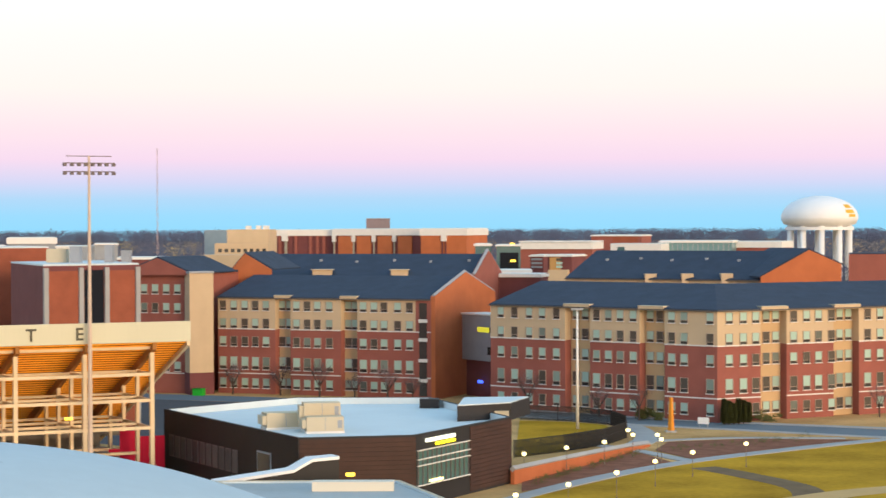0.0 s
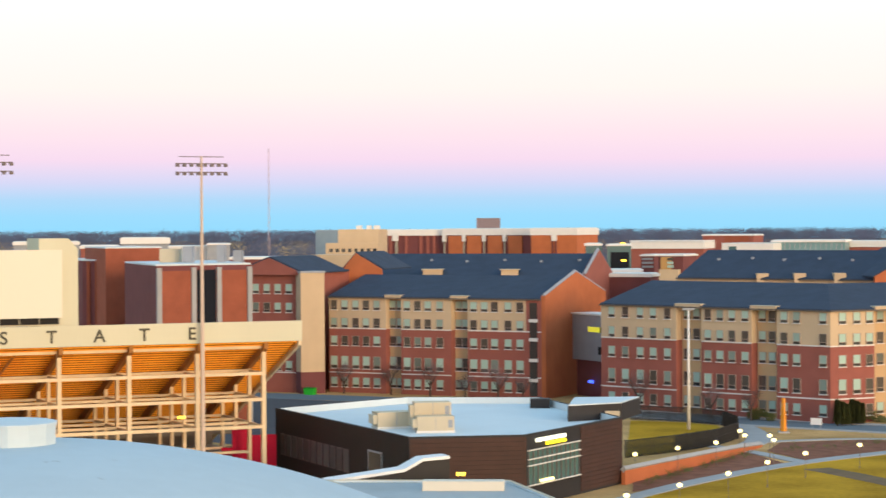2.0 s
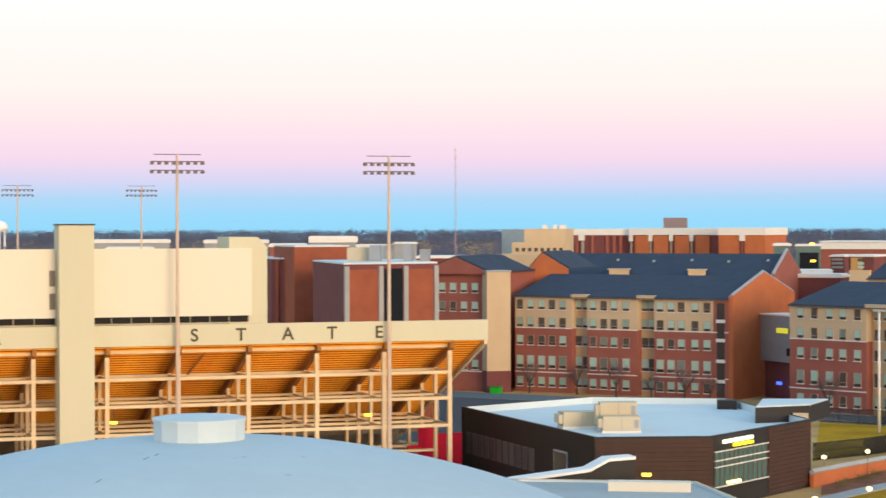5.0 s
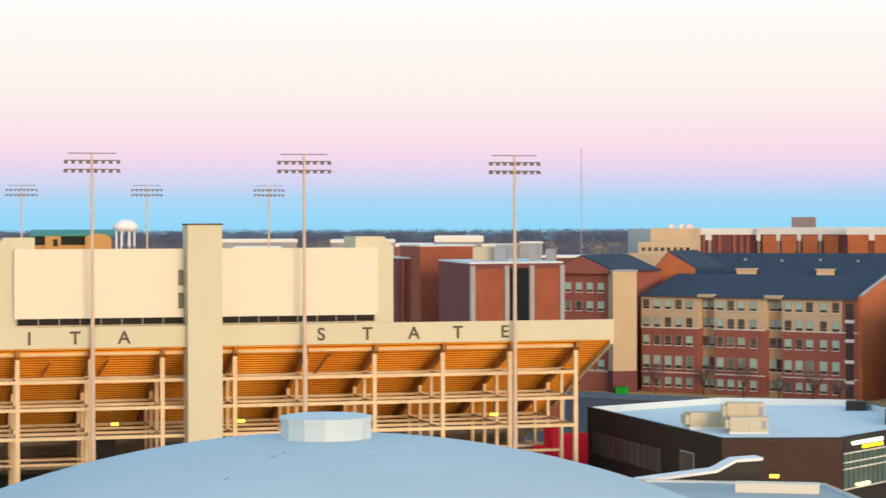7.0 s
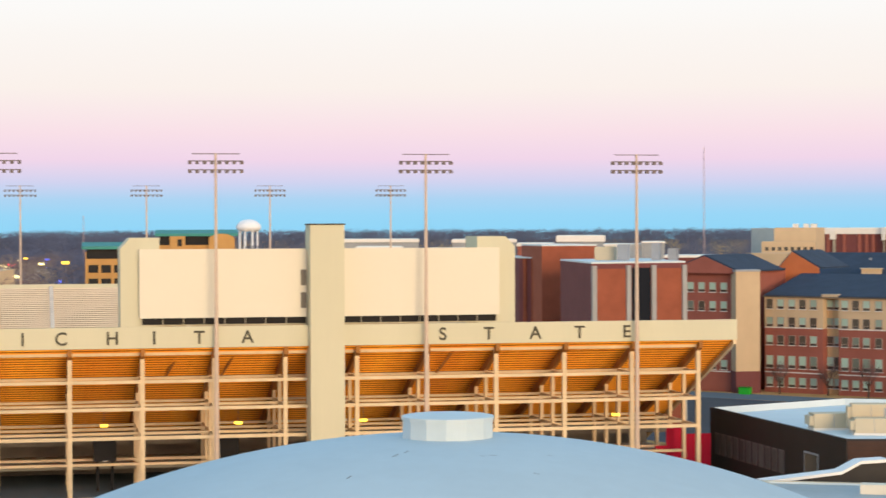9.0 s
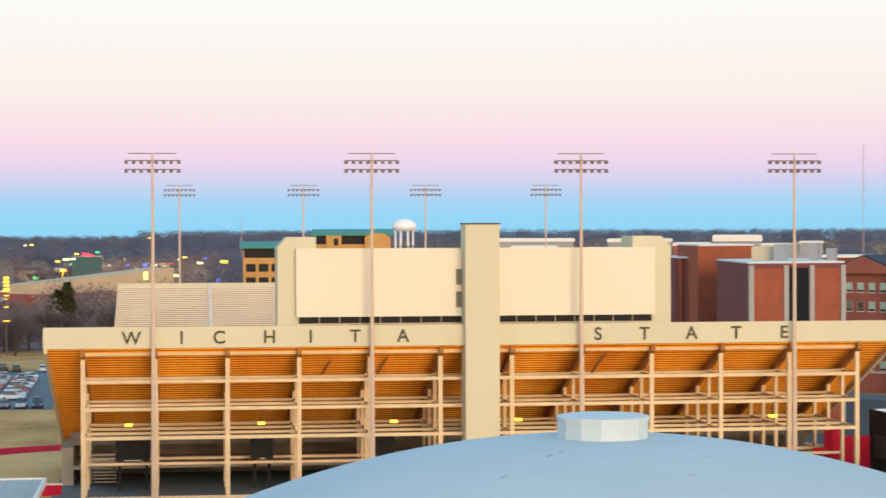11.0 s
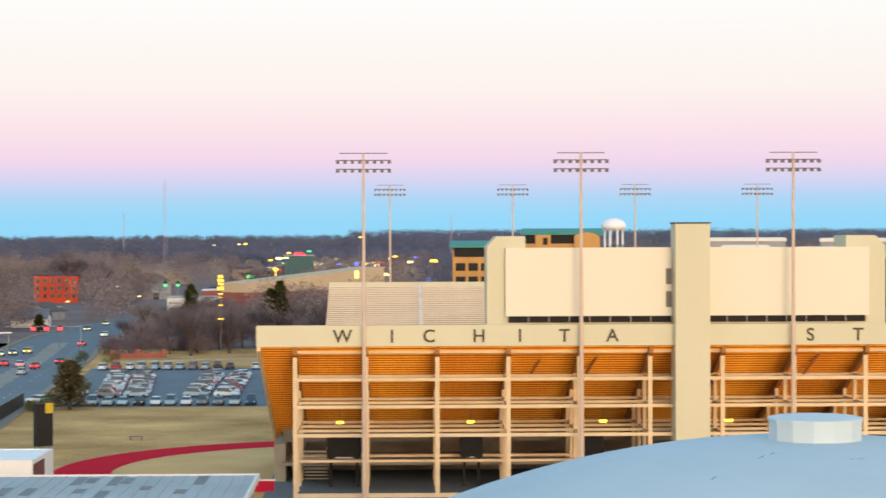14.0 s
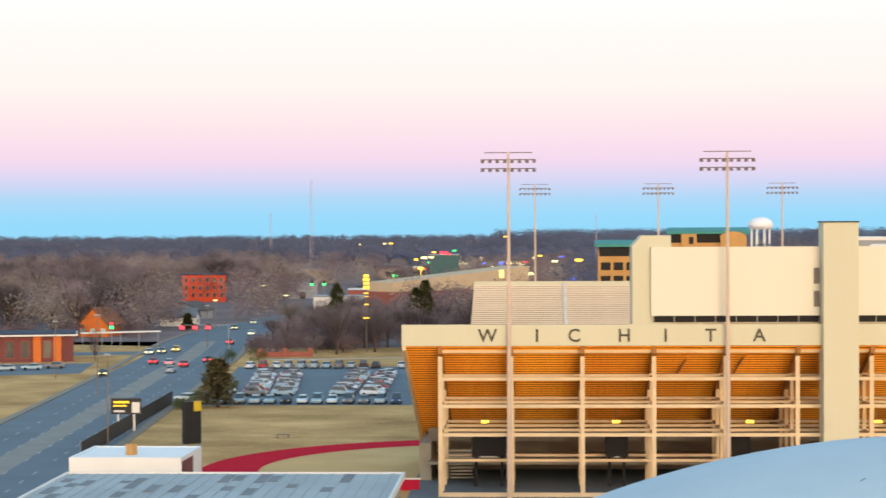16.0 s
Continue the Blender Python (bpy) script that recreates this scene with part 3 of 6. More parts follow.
wing("long five-storey brick and tan hall turning a corner", [(8.0, 361.0), (42.8, 331.0), (104.0, 364.6)], 28, 17.5, 3.85, brick_red, tan_stucco, 12.0,
     (None, None), ((2.35, 5.3, 8.47, 11.24, 14.22, 22.51, 24.91, 27.29, 29.88, 37.37, 39.75, 44.65), (2.25, 5.0, 7.43, 14.94, 17.55, 19.96, 22.61, 30.1, 32.72, 35.4, 38.0)),
     (((15.99, 21.13, 17.1, 19.0), (31.1, 35.95, 32.1, 34.0)), ((8.43, 13.58, 10.7, 12.6), (23.08, 28.33, 25.6, 27.4))))
# rear wings, seen over the front ones
hall = wing("rear hall wing with long dark roof and brick gable", [(-40.0, 431.0), (5.5, 419.5)], 24, 20.6, 4.7, brick_red, tan_stucco, 14.0, (None, brick_red), vents=True)
for x0, x1, y in ((-26.4, -22.5, 426.4), (-10.5, -7.1, 422.4)):
    part("dormer", boxes((x0, x1, y, y + 3, 20.0, 22.2)), tan_stucco, hall, "small tan dormer", m=pose(40.0, -431.0, 0))
    part("dormer_roof", boxes((x0 - 0.3, x1 + 0.3, y - 0.3, y + 3, 22.2, 22.35)), beige_metal, hall, m=pose(40.0, -431.0, 0))
hall = wing("rear hall wing with long dark roof", [(24.0, 414.0), (60.0, 392.0)], 26, 20.6, 5.4, brick_red, tan_stucco, 14.0, (None, None), vents=True)
for x, y, z in ((38.5, 404.3, 21.7), (45.1, 400.3, 21.8), (52.0, 396.0, 21.9)):
    part("dormer", boxes((x, x + 2.2, y, y + 3, 20.0, z)), tan_stucco, hall, "small tan dormer", m=pose(-24.0, -414.0, 0))
wing("tall brick gabled hall beside a tan stair tower", [(-57.6, 397.5), (-47.3, 393.0)], 26, 22.3, 0.5, brick_red, brick_red, 12.0, (None, None),
     ((1.6, 4.0, 6.4, 8.8),), ((),), rows=(19.4, 15.9, 12.2, 8.6, 5.0))


def gable_front(name, label, p, q, z0, eave, peak, mt, parent_label, fx=0.42, left=None):
    """A brick gable that faces the street, with its roof running back."""
    h = thing(name, label, parent_label, pose(*p, 0, 0, 0, math.degrees(math.atan2(q[1] - p[1], q[0] - p[0]))))
    w = math.dist(p, q)
    left = eave + (peak - eave) * 0.35 if left is None else left
    bm = bmesh.new()
    pts = [(0, z0), (w, z0), (w, eave), (w * fx, peak), (0, left)]
    a = [bm.verts.new((x, 0, z)) for x, z in pts]
    b = [bm.verts.new((x, 0.5, z)) for x, z in pts]
    bm.faces.new(a), bm.faces.new(b[::-1])
    for i in range(5):
        bm.faces.new((a[i], a[(i + 1) % 5], b[(i + 1) % 5], b[i]))
    part("gable_wall", bm, mt, h)
    bm = bmesh.new()
    pts = [(-0.3, left - 0.2), (w * fx, peak - 0.05), (w + 0.4, eave - 0.1), (w + 0.4, eave + 0.15), (w * fx, peak + 0.3), (-0.3, left + 0.1)]
    a = [bm.verts.new((x, 0.3, z)) for x, z in pts]
    b = [bm.verts.new((x, 18, z)) for x, z in pts]
    bm.faces.new(a), bm.faces.new(b[::-1])
    for i in range(6):
        bm.faces.new((a[i], a[(i + 1) % 6], b[(i + 1) % 6], b[i]))
    part("roof", bm, slate, h)
    return h


gable_front("hall_gable", "brick gable with slate roof running back", (-58.0, 396.3), (-47.0, 391.8), 22.0, 22.4, 25.2, brick_red, "residence hall")
# Cross gables: warm glow is put into the brick's orange.
gable_front("hall_gable", "brick cross gable with glow painted in as orange, slate roof", (-45.1, 411.5), (-33.3, 408.7), 0.0, 22.7, 25.8, brick_orange_and_glow, "residence hall", 0.56, 18.0)
gable_front("hall_gable", "brick cross gable with glow painted in as orange, slate roof", (58.6, 390.4), (74.2, 394.6), 0.0, 23.6, 26.3, brick_orange_and_glow, "residence hall", 0.6, 21.4)
t = thing("stair_tower", "tan rendered stair tower beside the brick hall", "tower", pose(-46.9, 390.6, 0, 0, 0, 24))
part("wall", boxes((0, 4.6, 0, 6, 4.0, 22.4)), tan_stucco, t)
part("base", boxes((-0.05, 4.65, -0.05, 6.05, 0, 4.0)), brick_plum_and_shade, t)
part("coping", boxes((-0.15, 4.75, -0.15, 6.15, 22.4, 22.75)), grey_metal, t)
# link between the two halls
t = thing("link_bridge", "grey metal-clad link between two brick halls", "link building", pose(3.4, 388.0, 0, 0, 0, -60))
part("cladding", boxes((0, 18, 0, 5, 6.6, 14.8)), grey_metal, t)
part("undercroft", boxes((0.5, 17.5, 0.6, 5, 0, 6.6)), brick_plum_and_shade, t)
part("coping", boxes((-0.2, 18.2, -0.2, 5.2, 14.8, 15.1)), white_trim, t)
part("window", boxes((5.5, 9.5, -0.06, 0, 11.8, 12.7)), glowing("lit_room", (0.75, 0.7, 0.05), 0.6), t, "lit yellow window")
part("window", boxes((9.6, 13.5, -0.06, 0, 11.8, 12.7)), dark, t)
part("window", boxes((9.0, 13.5, -0.06, 0, 7.8, 9.2)), dark, t)
part("sign", boxes((6.0, 7.6, -0.3, -0.15, 2.6, 3.1)), lamp_blue, t, "small blue glowing sign")


def slab_building(name, label, category, plan, h, wall, roof=None, parapet=0.0, base=0.0, group=""):
    """A flat-roofed building over a plan polygon (counter-clockwise), with a parapet and coping."""
    b = thing(name, label, category, group=group)
    part("wall", prisms((plan, base, h - parapet)), wall, b)
    if parapet:
        pv = [Vector(p) for p in plan]
        inner = offset_line(pv + [pv[0], pv[1]], 0.35)[1:-1]
        inner = [inner[-1]] + inner[:-1]
        n = len(plan)
        for i in range(n):
            j = (i + 1) % n
            part("parapet", prisms(([tuple(pv[i]), tuple(pv[j]), tuple(inner[j]), tuple(inner[i])], h - parapet, h)), wall, b)
            part("parapet_lining", prisms(([tuple(inner[i]), tuple(inner[j]), tuple(inner[j] + (inner[j] - pv[j]) * 0.2), tuple(inner[i] + (inner[i] - pv[i]) * 0.2)], h - parapet, h - 0.05)), white_roof, b)
        part("roof", prisms(([tuple(p) for p in offset_line(pv + [pv[0], pv[1]], 0.36)[1:-1]], h - parapet, h - parapet + 0.06)), roof or white_roof, b)
    else:
        part("roof", prisms(([tuple(p) for p in plan], h, h + 0.25)), roof or white_roof, b)
    return b


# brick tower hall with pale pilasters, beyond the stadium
# The shaded left side is painted in plum; only the front keeps brown-red brick.
b = slab_building("brick_hall", "brick hall with pale concrete pilasters and dark slot", "hall", [(-59.9, 316.4), (-47.0, 326.6), (-57.6, 355.1), (-70.5, 344.9)], 25.2, brick_plum_and_shade, white_roof)
hb = pose(-59.9, 316.4, 0, 0, 0, math.degrees(math.atan2(10.2, 12.9)))
part("brick_panel", boxes((0.2, 16.2, -0.1, 0, 0, 24.4)), brick_hall_m, b, m=hb)
part("dark_slot", boxes((6.9, 10.2, -0.16, -0.1, 0, 24.5)), navy_slot, b, m=hb)
for x in (0.0, 5.9, 10.3, 15.7):
    part("pilaster", boxes((x, x + 0.75, -0.45, 0, 0, 24.9)), pavement_m, b, m=hb)
for x, y, w, z in ((-62.5, 333, 3.2, 2.2), (-58.5, 331, 1.6, 2.6), (-53.5, 334, 1.2, 2.8), (-51.2, 336, 1.4, 1.9)):
    part("roof_plant", boxes((x, x + w, y, y + 2.4, 25.4, 25.4 + z)), beige_metal if w > 2 else grey_metal, b)
b = slab_building("brick_hall", "tall orange brick hall block", "hall", [(-75.6, 354.0), (-67.1, 359.8), (-74.5, 374.0), (-82.5, 369.0)], 27.5, brick_hall_m)
# This block's shade is put into its plum brick.
b = slab_building("brick_hall", "hall block with its shade put into plum brick", "hall", [(-81.6, 363.0), (-77.3, 360.2), (-78.5, 378.0), (-88.0, 378.0)], 25.3, brick_plum_and_shade)
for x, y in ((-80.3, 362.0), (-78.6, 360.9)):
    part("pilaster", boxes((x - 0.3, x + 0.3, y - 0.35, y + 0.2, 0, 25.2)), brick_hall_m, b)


def far_block(label, p, q, depth, z, wall, roof=white_roof, band=0.0, category="building"):
    """A far flat-roofed block with its front from p to q, and a pale band under the roof."""
    a = math.atan2(q[1] - p[1], q[0] - p[0])
    w = math.dist(p, q)
    b = thing("campus_building", label, category, pose(*p, 0, 0, 0, math.degrees(a)), "far campus buildings")
    part("wall", boxes((0, w, 0, depth, 0, z - band)), wall, b)
    if band:
        part("roof_band", boxes((-0.3, w + 0.3, -0.4, depth + 0.3, z - band, z)), white_trim, b)
    part("roof", boxes((0.1, w - 0.1, 0.1, depth - 0.1, z, z + 0.2)), roof, b)
    return b


# Shade on this wing is painted by using the dark brick for its wall.
b = far_block("long brick building, its wing's shade painted as dark brick, under a pale roof band", (-52.7, 637.8), (-33.0, 635.1), 20, 29.9, brick_plum_and_shade, band=1.7)
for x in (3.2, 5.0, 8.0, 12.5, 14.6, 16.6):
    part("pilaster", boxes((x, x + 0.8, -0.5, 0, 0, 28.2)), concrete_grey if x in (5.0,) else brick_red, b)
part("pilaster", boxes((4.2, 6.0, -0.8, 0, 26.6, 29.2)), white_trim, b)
b = far_block("long brick building with pale roof band and orange panels", (-32.9, 633.2), (-6.6, 622.0), 20, 30.1, brick_plum_and_shade, band=1.85)
for x0, x1 in ((1.84, 6.46), (7.93, 12.55), (14.76, 19.37), (21.4, 25.83)):
    part("brick_panel", boxes((x0, x1, -0.5, 0, 0, 28.0)), brick_orange_and_glow, b)
for x in (0.37, 6.83, 13.47, 20.11):
    part("pilaster_cap", boxes((x - 0.55, x + 0.55, -0.7, 0, 26.4, 28.25)), white_trim, b)
    part("pilaster", boxes((x - 0.2, x + 0.2, -0.45, 0, 0, 26.4)), concrete_grey, b)
b = far_block("brick building end block with pale roof band", (-6.5, 612.0), (6.6, 608.0), 22, 30.2, brick_orange_and_glow, band=1.95)
part("pilaster_cap", boxes((6.2, 7.8, -0.5, 0, 26.6, 28.25)), white_trim, b)
part("pilaster", boxes((6.3, 6.7, -0.3, 0, 0, 26.6), (7.3, 7.7, -0.3, 0, 0, 26.6)), brick_plum_and_shade, b)
b = far_block("pale tan campus block", (-61.0, 596.9), (-49.4, 596.0), 16, 30.0, tan_stucco, tan_stucco)
for x, w in ((5.6, 1.4), (8.6, 1.3), (10.6, 1.6)):
    part("roof_plant", boxes((x - 1.2, x - 1.2 + w, 5, 7, 30.2, 31.3)), white_trim, b)
b = far_block("low pale tan campus block with a row of windows", (-63.4, 586.6), (-48.6, 586.0), 9, 26.2, tan_stucco, tan_stucco)
for i in range(8):
    part("pane", boxes((1.0 + i * 1.75, 2.0 + i * 1.75, -0.06, 0, 23.9, 24.9)), pane_dark, b)
far_block("blue-grey glazed campus block", (-71.8, 636.0), (-64.8, 634.7), 12, 29.8, pm("blue_grey_panel", (0.24, 0.32, 0.38), 0.5, 0.08), grey_metal)
far_block("tan rendered block behind the brick gable", (-54.0, 466.9), (-43.7, 464.0), 10, 24.6, tan_stucco, tan_stucco)
# The tower block's greyed brown has the haze of distance mixed in.
far_block("distant tower block of flats", (-54.6, 1499), (-37.8, 1499.5), 14, 36.4, pm("hazy_brown_block", (0.24, 0.19, 0.21), 0.9, 0.1), grey_metal)
far_block("low white-roofed building beyond the halls", (8.0, 532), (12.0, 532), 8, 26.4, glass_teal, band=0.5)
b = far_block("dark glazed stair block", (12.7, 504.8), (18.4, 504.7), 8, 26.4, glass_teal, band=0.3)
part("dark_bay", boxes((0.8, 5.2, -0.2, 0, 0, 24.6)), navy_slot, b)
part("lit_window", boxes((3.3, 4.5, -0.3, -0.2, 22.4, 22.85)), lamp_yellow, b)
part("roof_light", boxes((3.2, 4.2, 0, 0.6, 26.6, 26.9)), lamp_yellow, b)
b = far_block("red brick building with white roof band", (20.4, 559.6), (39.0, 554.6), 14, 26.5, brick_red, band=1.7)
part("coping", boxes((-0.4, 19.6, -0.5, 14.4, 26.7, 26.95)), white_paint, b)
b = far_block("small brown plant room with louvres", (21.3, 519.6), (24.5, 518.4), 10, 23.7, brick_plum_and_shade, band=0.3)
for i in range(3):
    part("louvre", boxes((0.3, 3.1, -0.12, 0, 20.6 + i * 0.95, 21.1 + i * 0.95)), grey_metal, b)
b = far_block("tan bow-fronted hall with teal glazing", (24.6, 499.4), (30.2, 497.1), 10, 24.0, brick_plum_and_shade, band=0.3)
part("drum", boxes((0.5, 5.4, -1.2, 0, 0, 20.6)), tan_stucco, b)
part("bow", boxes((0.7, 3.2, -0.6, 0, 20.6, 23.5)), tan_brick, b)
for i in range(3):
    part("pane", boxes((2.4, 3.9, -0.75, -0.6, 21.0 + i * 0.85, 21.6 + i * 0.85)), pane_m, b)
far_block("flat white-roofed low building", (11.2, 449.9), (18.6, 449.6), 9, 21.5, grey_metal, band=0.5)
far_block("flat white-roofed low building", (10.9, 439.9), (19.9, 437.6), 8, 20.9, brick_plum_and_shade, band=0.6)
b = far_block("brick block with deep brick porch", (44.6, 638.5), (59.3, 634.2), 16, 28.0, brick_red, band=0.3)
part("recess", boxes((6.6, 14.2, -0.1, 0, 25.2, 27.5)), brick_hall_m, b)
b = far_block("white flat-roofed hall beyond the campus", (47.2, 598.1), (61.0, 592.9), 12, 25.7, white_trim)
part("pane", boxes((2.0, 4.2, -0.1, 0, 23.6, 24.9)), glass_teal, b)
b = far_block("teal glazed hall with pale roof", (61.6, 601.9), (81.3, 596.5), 14, 26.5, pm("pale_teal_curtain_wall", (0.16, 0.30, 0.32), 0.25, 0.15, 0.3, 2, 0.0, spec=0.8), band=0.5)
for i in range(14):
    part("mullion", boxes((0.6 + i * 1.45, 0.75 + i * 1.45, -0.12, 0, 20, 26.0)), grey_metal, b)
far_block("white-roofed brick building beyond the halls", (82.6, 606.4), (95.8, 600.4), 12, 26.2, brick_red, band=1.7)
far_block("red brick end building", (90.0, 470.0), (100.5, 468.0), 14, 24.4, brick_red, slate)
for p, q, z, band, mt in (((-125.1, 607.3), (-111.6, 609.9), 28.0, 1.7, grey_metal), ((-108.0, 590.2), (-97.5, 592.0), 25.7, 0.4, white_trim), ((-95.9, 582.2), (-89.7, 583.2), 26.4, 0.3, grey_metal),
                          ((-132.0, 585.3), (-121.8, 587.5), 26.0, 0.8, brick_red), ((-159.9, 619.7), (-141.3, 624.2), 26.9, 0.9, grey_metal), ((-194.8, 620.1), (-172.5, 626.7), 27.0, 0.9, grey_metal),
                          ((-85.1, 553.5), (-60.9, 556.7), 23.0, 0.5, brick_plum_and_shade), ((-172.0, 560.0), (-160.0, 563.0), 25.3, 0.6, brick_plum_and_shade), ((-150.0, 556.0), (-137.0, 559.0), 24.9, 0.6, grey_metal)):
    far_block("low white-roofed campus building", p, q, 12, z, mt, band=band)

# ---- teal-roofed ballpark buildings behind the stadium ----


def ballpark(label, p, w, ang, z, tiers):
    b = thing("ballpark_building", label, "ballpark building", pose(*p, 0, 0, 0, ang))
    part("wall", boxes((0, w, 0, 10, 0, z - 2.4)), tan_brick, b)
    bm = bmesh.new()
    extrude_x(bm, [(-1.2, z - 1.7), (-1.2, z - 1.0), (4.5, z), (11, z - 1.0), (11, z - 1.7)], -0.8, w + 0.8)
    part("roof", bm, teal_metal, b, "teal metal roof")
    part("window_band", boxes((0.3, w - 0.3, -0.1, 0.0, z - 4.0, z - 1.6)), dark, b)
    for i in range(tiers):
        zz = z - 5.5 - i * 3.3
        part("opening", boxes((0.6, w - 0.6, -0.12, 0.0, zz - 1.9, zz)), dark, b)
        for k in range(4):
            part("column", boxes((k * (w - 0.7) / 3, k * (w - 0.7) / 3 + 0.7, -0.35, -0.12, zz - 2.6, zz + 0.6)), tan_brick, b)
    return b


ballpark("tan brick ballpark building with teal roof", (-214.2, 473.9), 10.0, 24, 27.4, 2)
b = ballpark("tan brick ballpark pavilion with teal roof", (-213.3, 517.8), 20.0, 21, 30.3, 1)
bm = bmesh.new()
arch = [(13.2, 0), (19.8, 0), (19.8, 28.3), (18.4, 29.0), (16.5, 29.3), (14.6, 29.0), (13.2, 28.3)]
va, vb = [[bm.verts.new((x, y, z)) for x, z in arch] for y in (-1.7, 2.0)]
bm.faces.new(va), bm.faces.new(vb[::-1])
for k in range(7):
    bm.faces.new((va[k], va[(k + 1) % 7], vb[(k + 1) % 7], vb[k]))
part("arched_gable", bm, tan_brick, b, "tan arched gable")
part("bay_window", boxes((3.0, 7.0, -1.2, 0, 24, 28.6)), tan_brick, b)
part("pane", boxes((5.0, 6.2, -1.3, -1.2, 26, 27.8)), dark, b)

# ---- east stand, whose seats show over the near one ----
es = thing("east_stand", "far grandstand with pale rows of seats", "stadium", STAD @ pose(0, 150, 0))
plank = mesh_of("bench_plank", boxes((3, 88, 0, 0.4, -0.06, 0.17)), pm("pale_bench_plank", (0.78, 0.67, 0.53), 0.7, 0.06, 0.2, 3, 0.1))
bm = bmesh.new()
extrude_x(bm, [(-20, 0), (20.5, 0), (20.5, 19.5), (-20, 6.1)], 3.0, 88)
# Shade between the benches is put into the raker's darker tan.
part("raker", bm, pm("gap_shade_tan_concrete", (0.58, 0.46, 0.36), 0.9), es)
for i in range(42):
    part("bench_plank", plank, None, es, m=pose(0, -20 + i * 0.96, 6.3 + i * 0.318))
part("back_wall", boxes((3, 88, 20.6, 21.0, 0, 20.2)), cream, es)
for x in (20.5, 45, 70):
    bm = bmesh.new()
    extrude_x(bm, [(-20, 6.2), (20.4, 19.6), (20.4, 19.95), (-20, 6.55)], x - 0.35, x + 0.35)
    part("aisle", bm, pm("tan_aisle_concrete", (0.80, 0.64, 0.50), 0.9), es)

# ---- black campus building ----
BP = [(-15.9, 230.2), (-3.2, 232.8), (8.1, 254.5), (-1.9, 284.4), (-20.0, 285.0), (-35.4, 267.3)]
b = slab_building("low_black_building", "low black-clad modern building with white membrane roof", "building", BP, 8.0, black_clad, white_roof, 0.95)


def face(p, q):
    return pose(*p, 0, 0, 0, math.degrees(math.atan2(q[1] - p[1], q[0] - p[0]))), math.dist(p, q)


m, L = face(BP[0], BP[1])
for i in range(15):
    part("cladding_board", boxes((0.15, L + 0.1, -0.07 - 0.02 * (i % 2), 0, 0.3 + i * 0.5, 0.76 + i * 0.5)), brown_clad, b, m=m)
m, L = face(BP[1], BP[2])
for i in range(15):
    part("cladding_board", boxes((13.4, L - 0.1, -0.07 - 0.02 * (i % 2), 0, 0.3 + i * 0.5, 0.76 + i * 0.5)), brown_clad, b, m=m)
part("curtain_wall", boxes((0.4, 12.9, -0.08, 0.0, 2.3, 6.2)), glass_teal, b, "teal curtain-wall glazing", m=m)
for i in range(12):
    part("mullion", boxes((0.4 + i * 1.12, 0.47 + i * 1.12, -0.2, -0.08, 2.3, 6.2)), dark_bar, b, m=m)
for z in (2.3, 4.5, 5.2, 6.2):
    part("transom", boxes((0.3, 13.0, -0.3, -0.08, z - 0.055, z + 0.055)), white_trim, b, m=m)
part("sign", boxes((2.2, 9.2, -0.3, -0.1, 7.0, 7.4)), glowing("sign_white", (0.95, 0.95, 0.75), 1.4), b, "glowing pale sign bar", m=m)
part("sign", boxes((4.6, 9.2, -0.3, -0.1, 6.5, 6.82)), glowing("sign_yellow", (1.0, 0.85, 0.02), 1.5), b, "glowing yellow sign bar", m=m)
part("lit_sign", boxes((3.2, 6.0, -0.4, -0.1, 2.5, 2.75)), lamp_white, b, m=m)
m, L = face(BP[5], BP[0])
for i in range(11):
    w = part("window", boxes((2.0 + i * 2.1, 3.6 + i * 2.1, -0.08, 0, 2.3, 5.0)), dark_bar, b, m=m)
    part("pane", boxes((2.15 + i * 2.1, 3.45 + i * 2.1, -0.1, -0.08, 2.45, 4.85)), dim_glass, w)
w = part("window", boxes((30.5, 34.5, -0.08, 0, 2.6, 5.6)), grey_metal, b, m=m)
part("pane", boxes((30.7, 34.3, -0.1, -0.08, 2.8, 5.4)), pane_m, w)
part("penthouse", prisms(([(1.6, 258.0), (8.3, 262.0), (11.0, 271.0), (2.5, 270.0)], 6.9, 9.0)), black_clad, b)
part("penthouse_roof", prisms(([(1.7, 258.2), (8.2, 262.1), (10.8, 270.8), (2.6, 269.8)], 9.0, 9.15)), white_roof, b)
part("penthouse_window", boxes((6.2, 8.0, 260.3, 260.6, 7.5, 8.2)), beige_metal, b)
part("roof_hatch", boxes((-3.2, -0.6, 277, 279, 7.0, 8.3)), black_clad, b)


def roof_unit(m, w, d, h):
    u = thing("roof_air_unit", "beige rooftop air-handling unit", "air unit", m, "roof units")
    part("casing", boxes((-w / 2, w / 2, 0, d, 0.25, h)), beige_metal, u)
    part("curb", boxes((-w / 2 - 0.1, w / 2 + 0.1, -0.1, d + 0.1, 0, 0.25)), white_trim, u)
    part("hood", boxes((-w / 2 - 0.5, -w / 2, 0.2, d - 0.2, 0.6, h - 0.3)), beige_metal, u)
    part("grille", boxes((w / 2 - 0.7, w / 2 - 0.2, -0.04, 0, 0.6, h - 0.4)), grey_metal, u)
    part("seam", boxes((-0.03, 0.03, -0.02, 0, 0.3, h - 0.05)), grey_metal, u)


roof_unit(pose(-18.6, 249.0, 7.11, 0, 0, 20), 4.6, 2.6, 1.95)
roof_unit(pose(-13.7, 244.0, 7.11, 0, 0, 10), 4.3, 2.2, 1.9)
roof_unit(pose(-14.2, 246.6, 7.11, 0, 0, 10), 4.3, 2.4, 3.3)

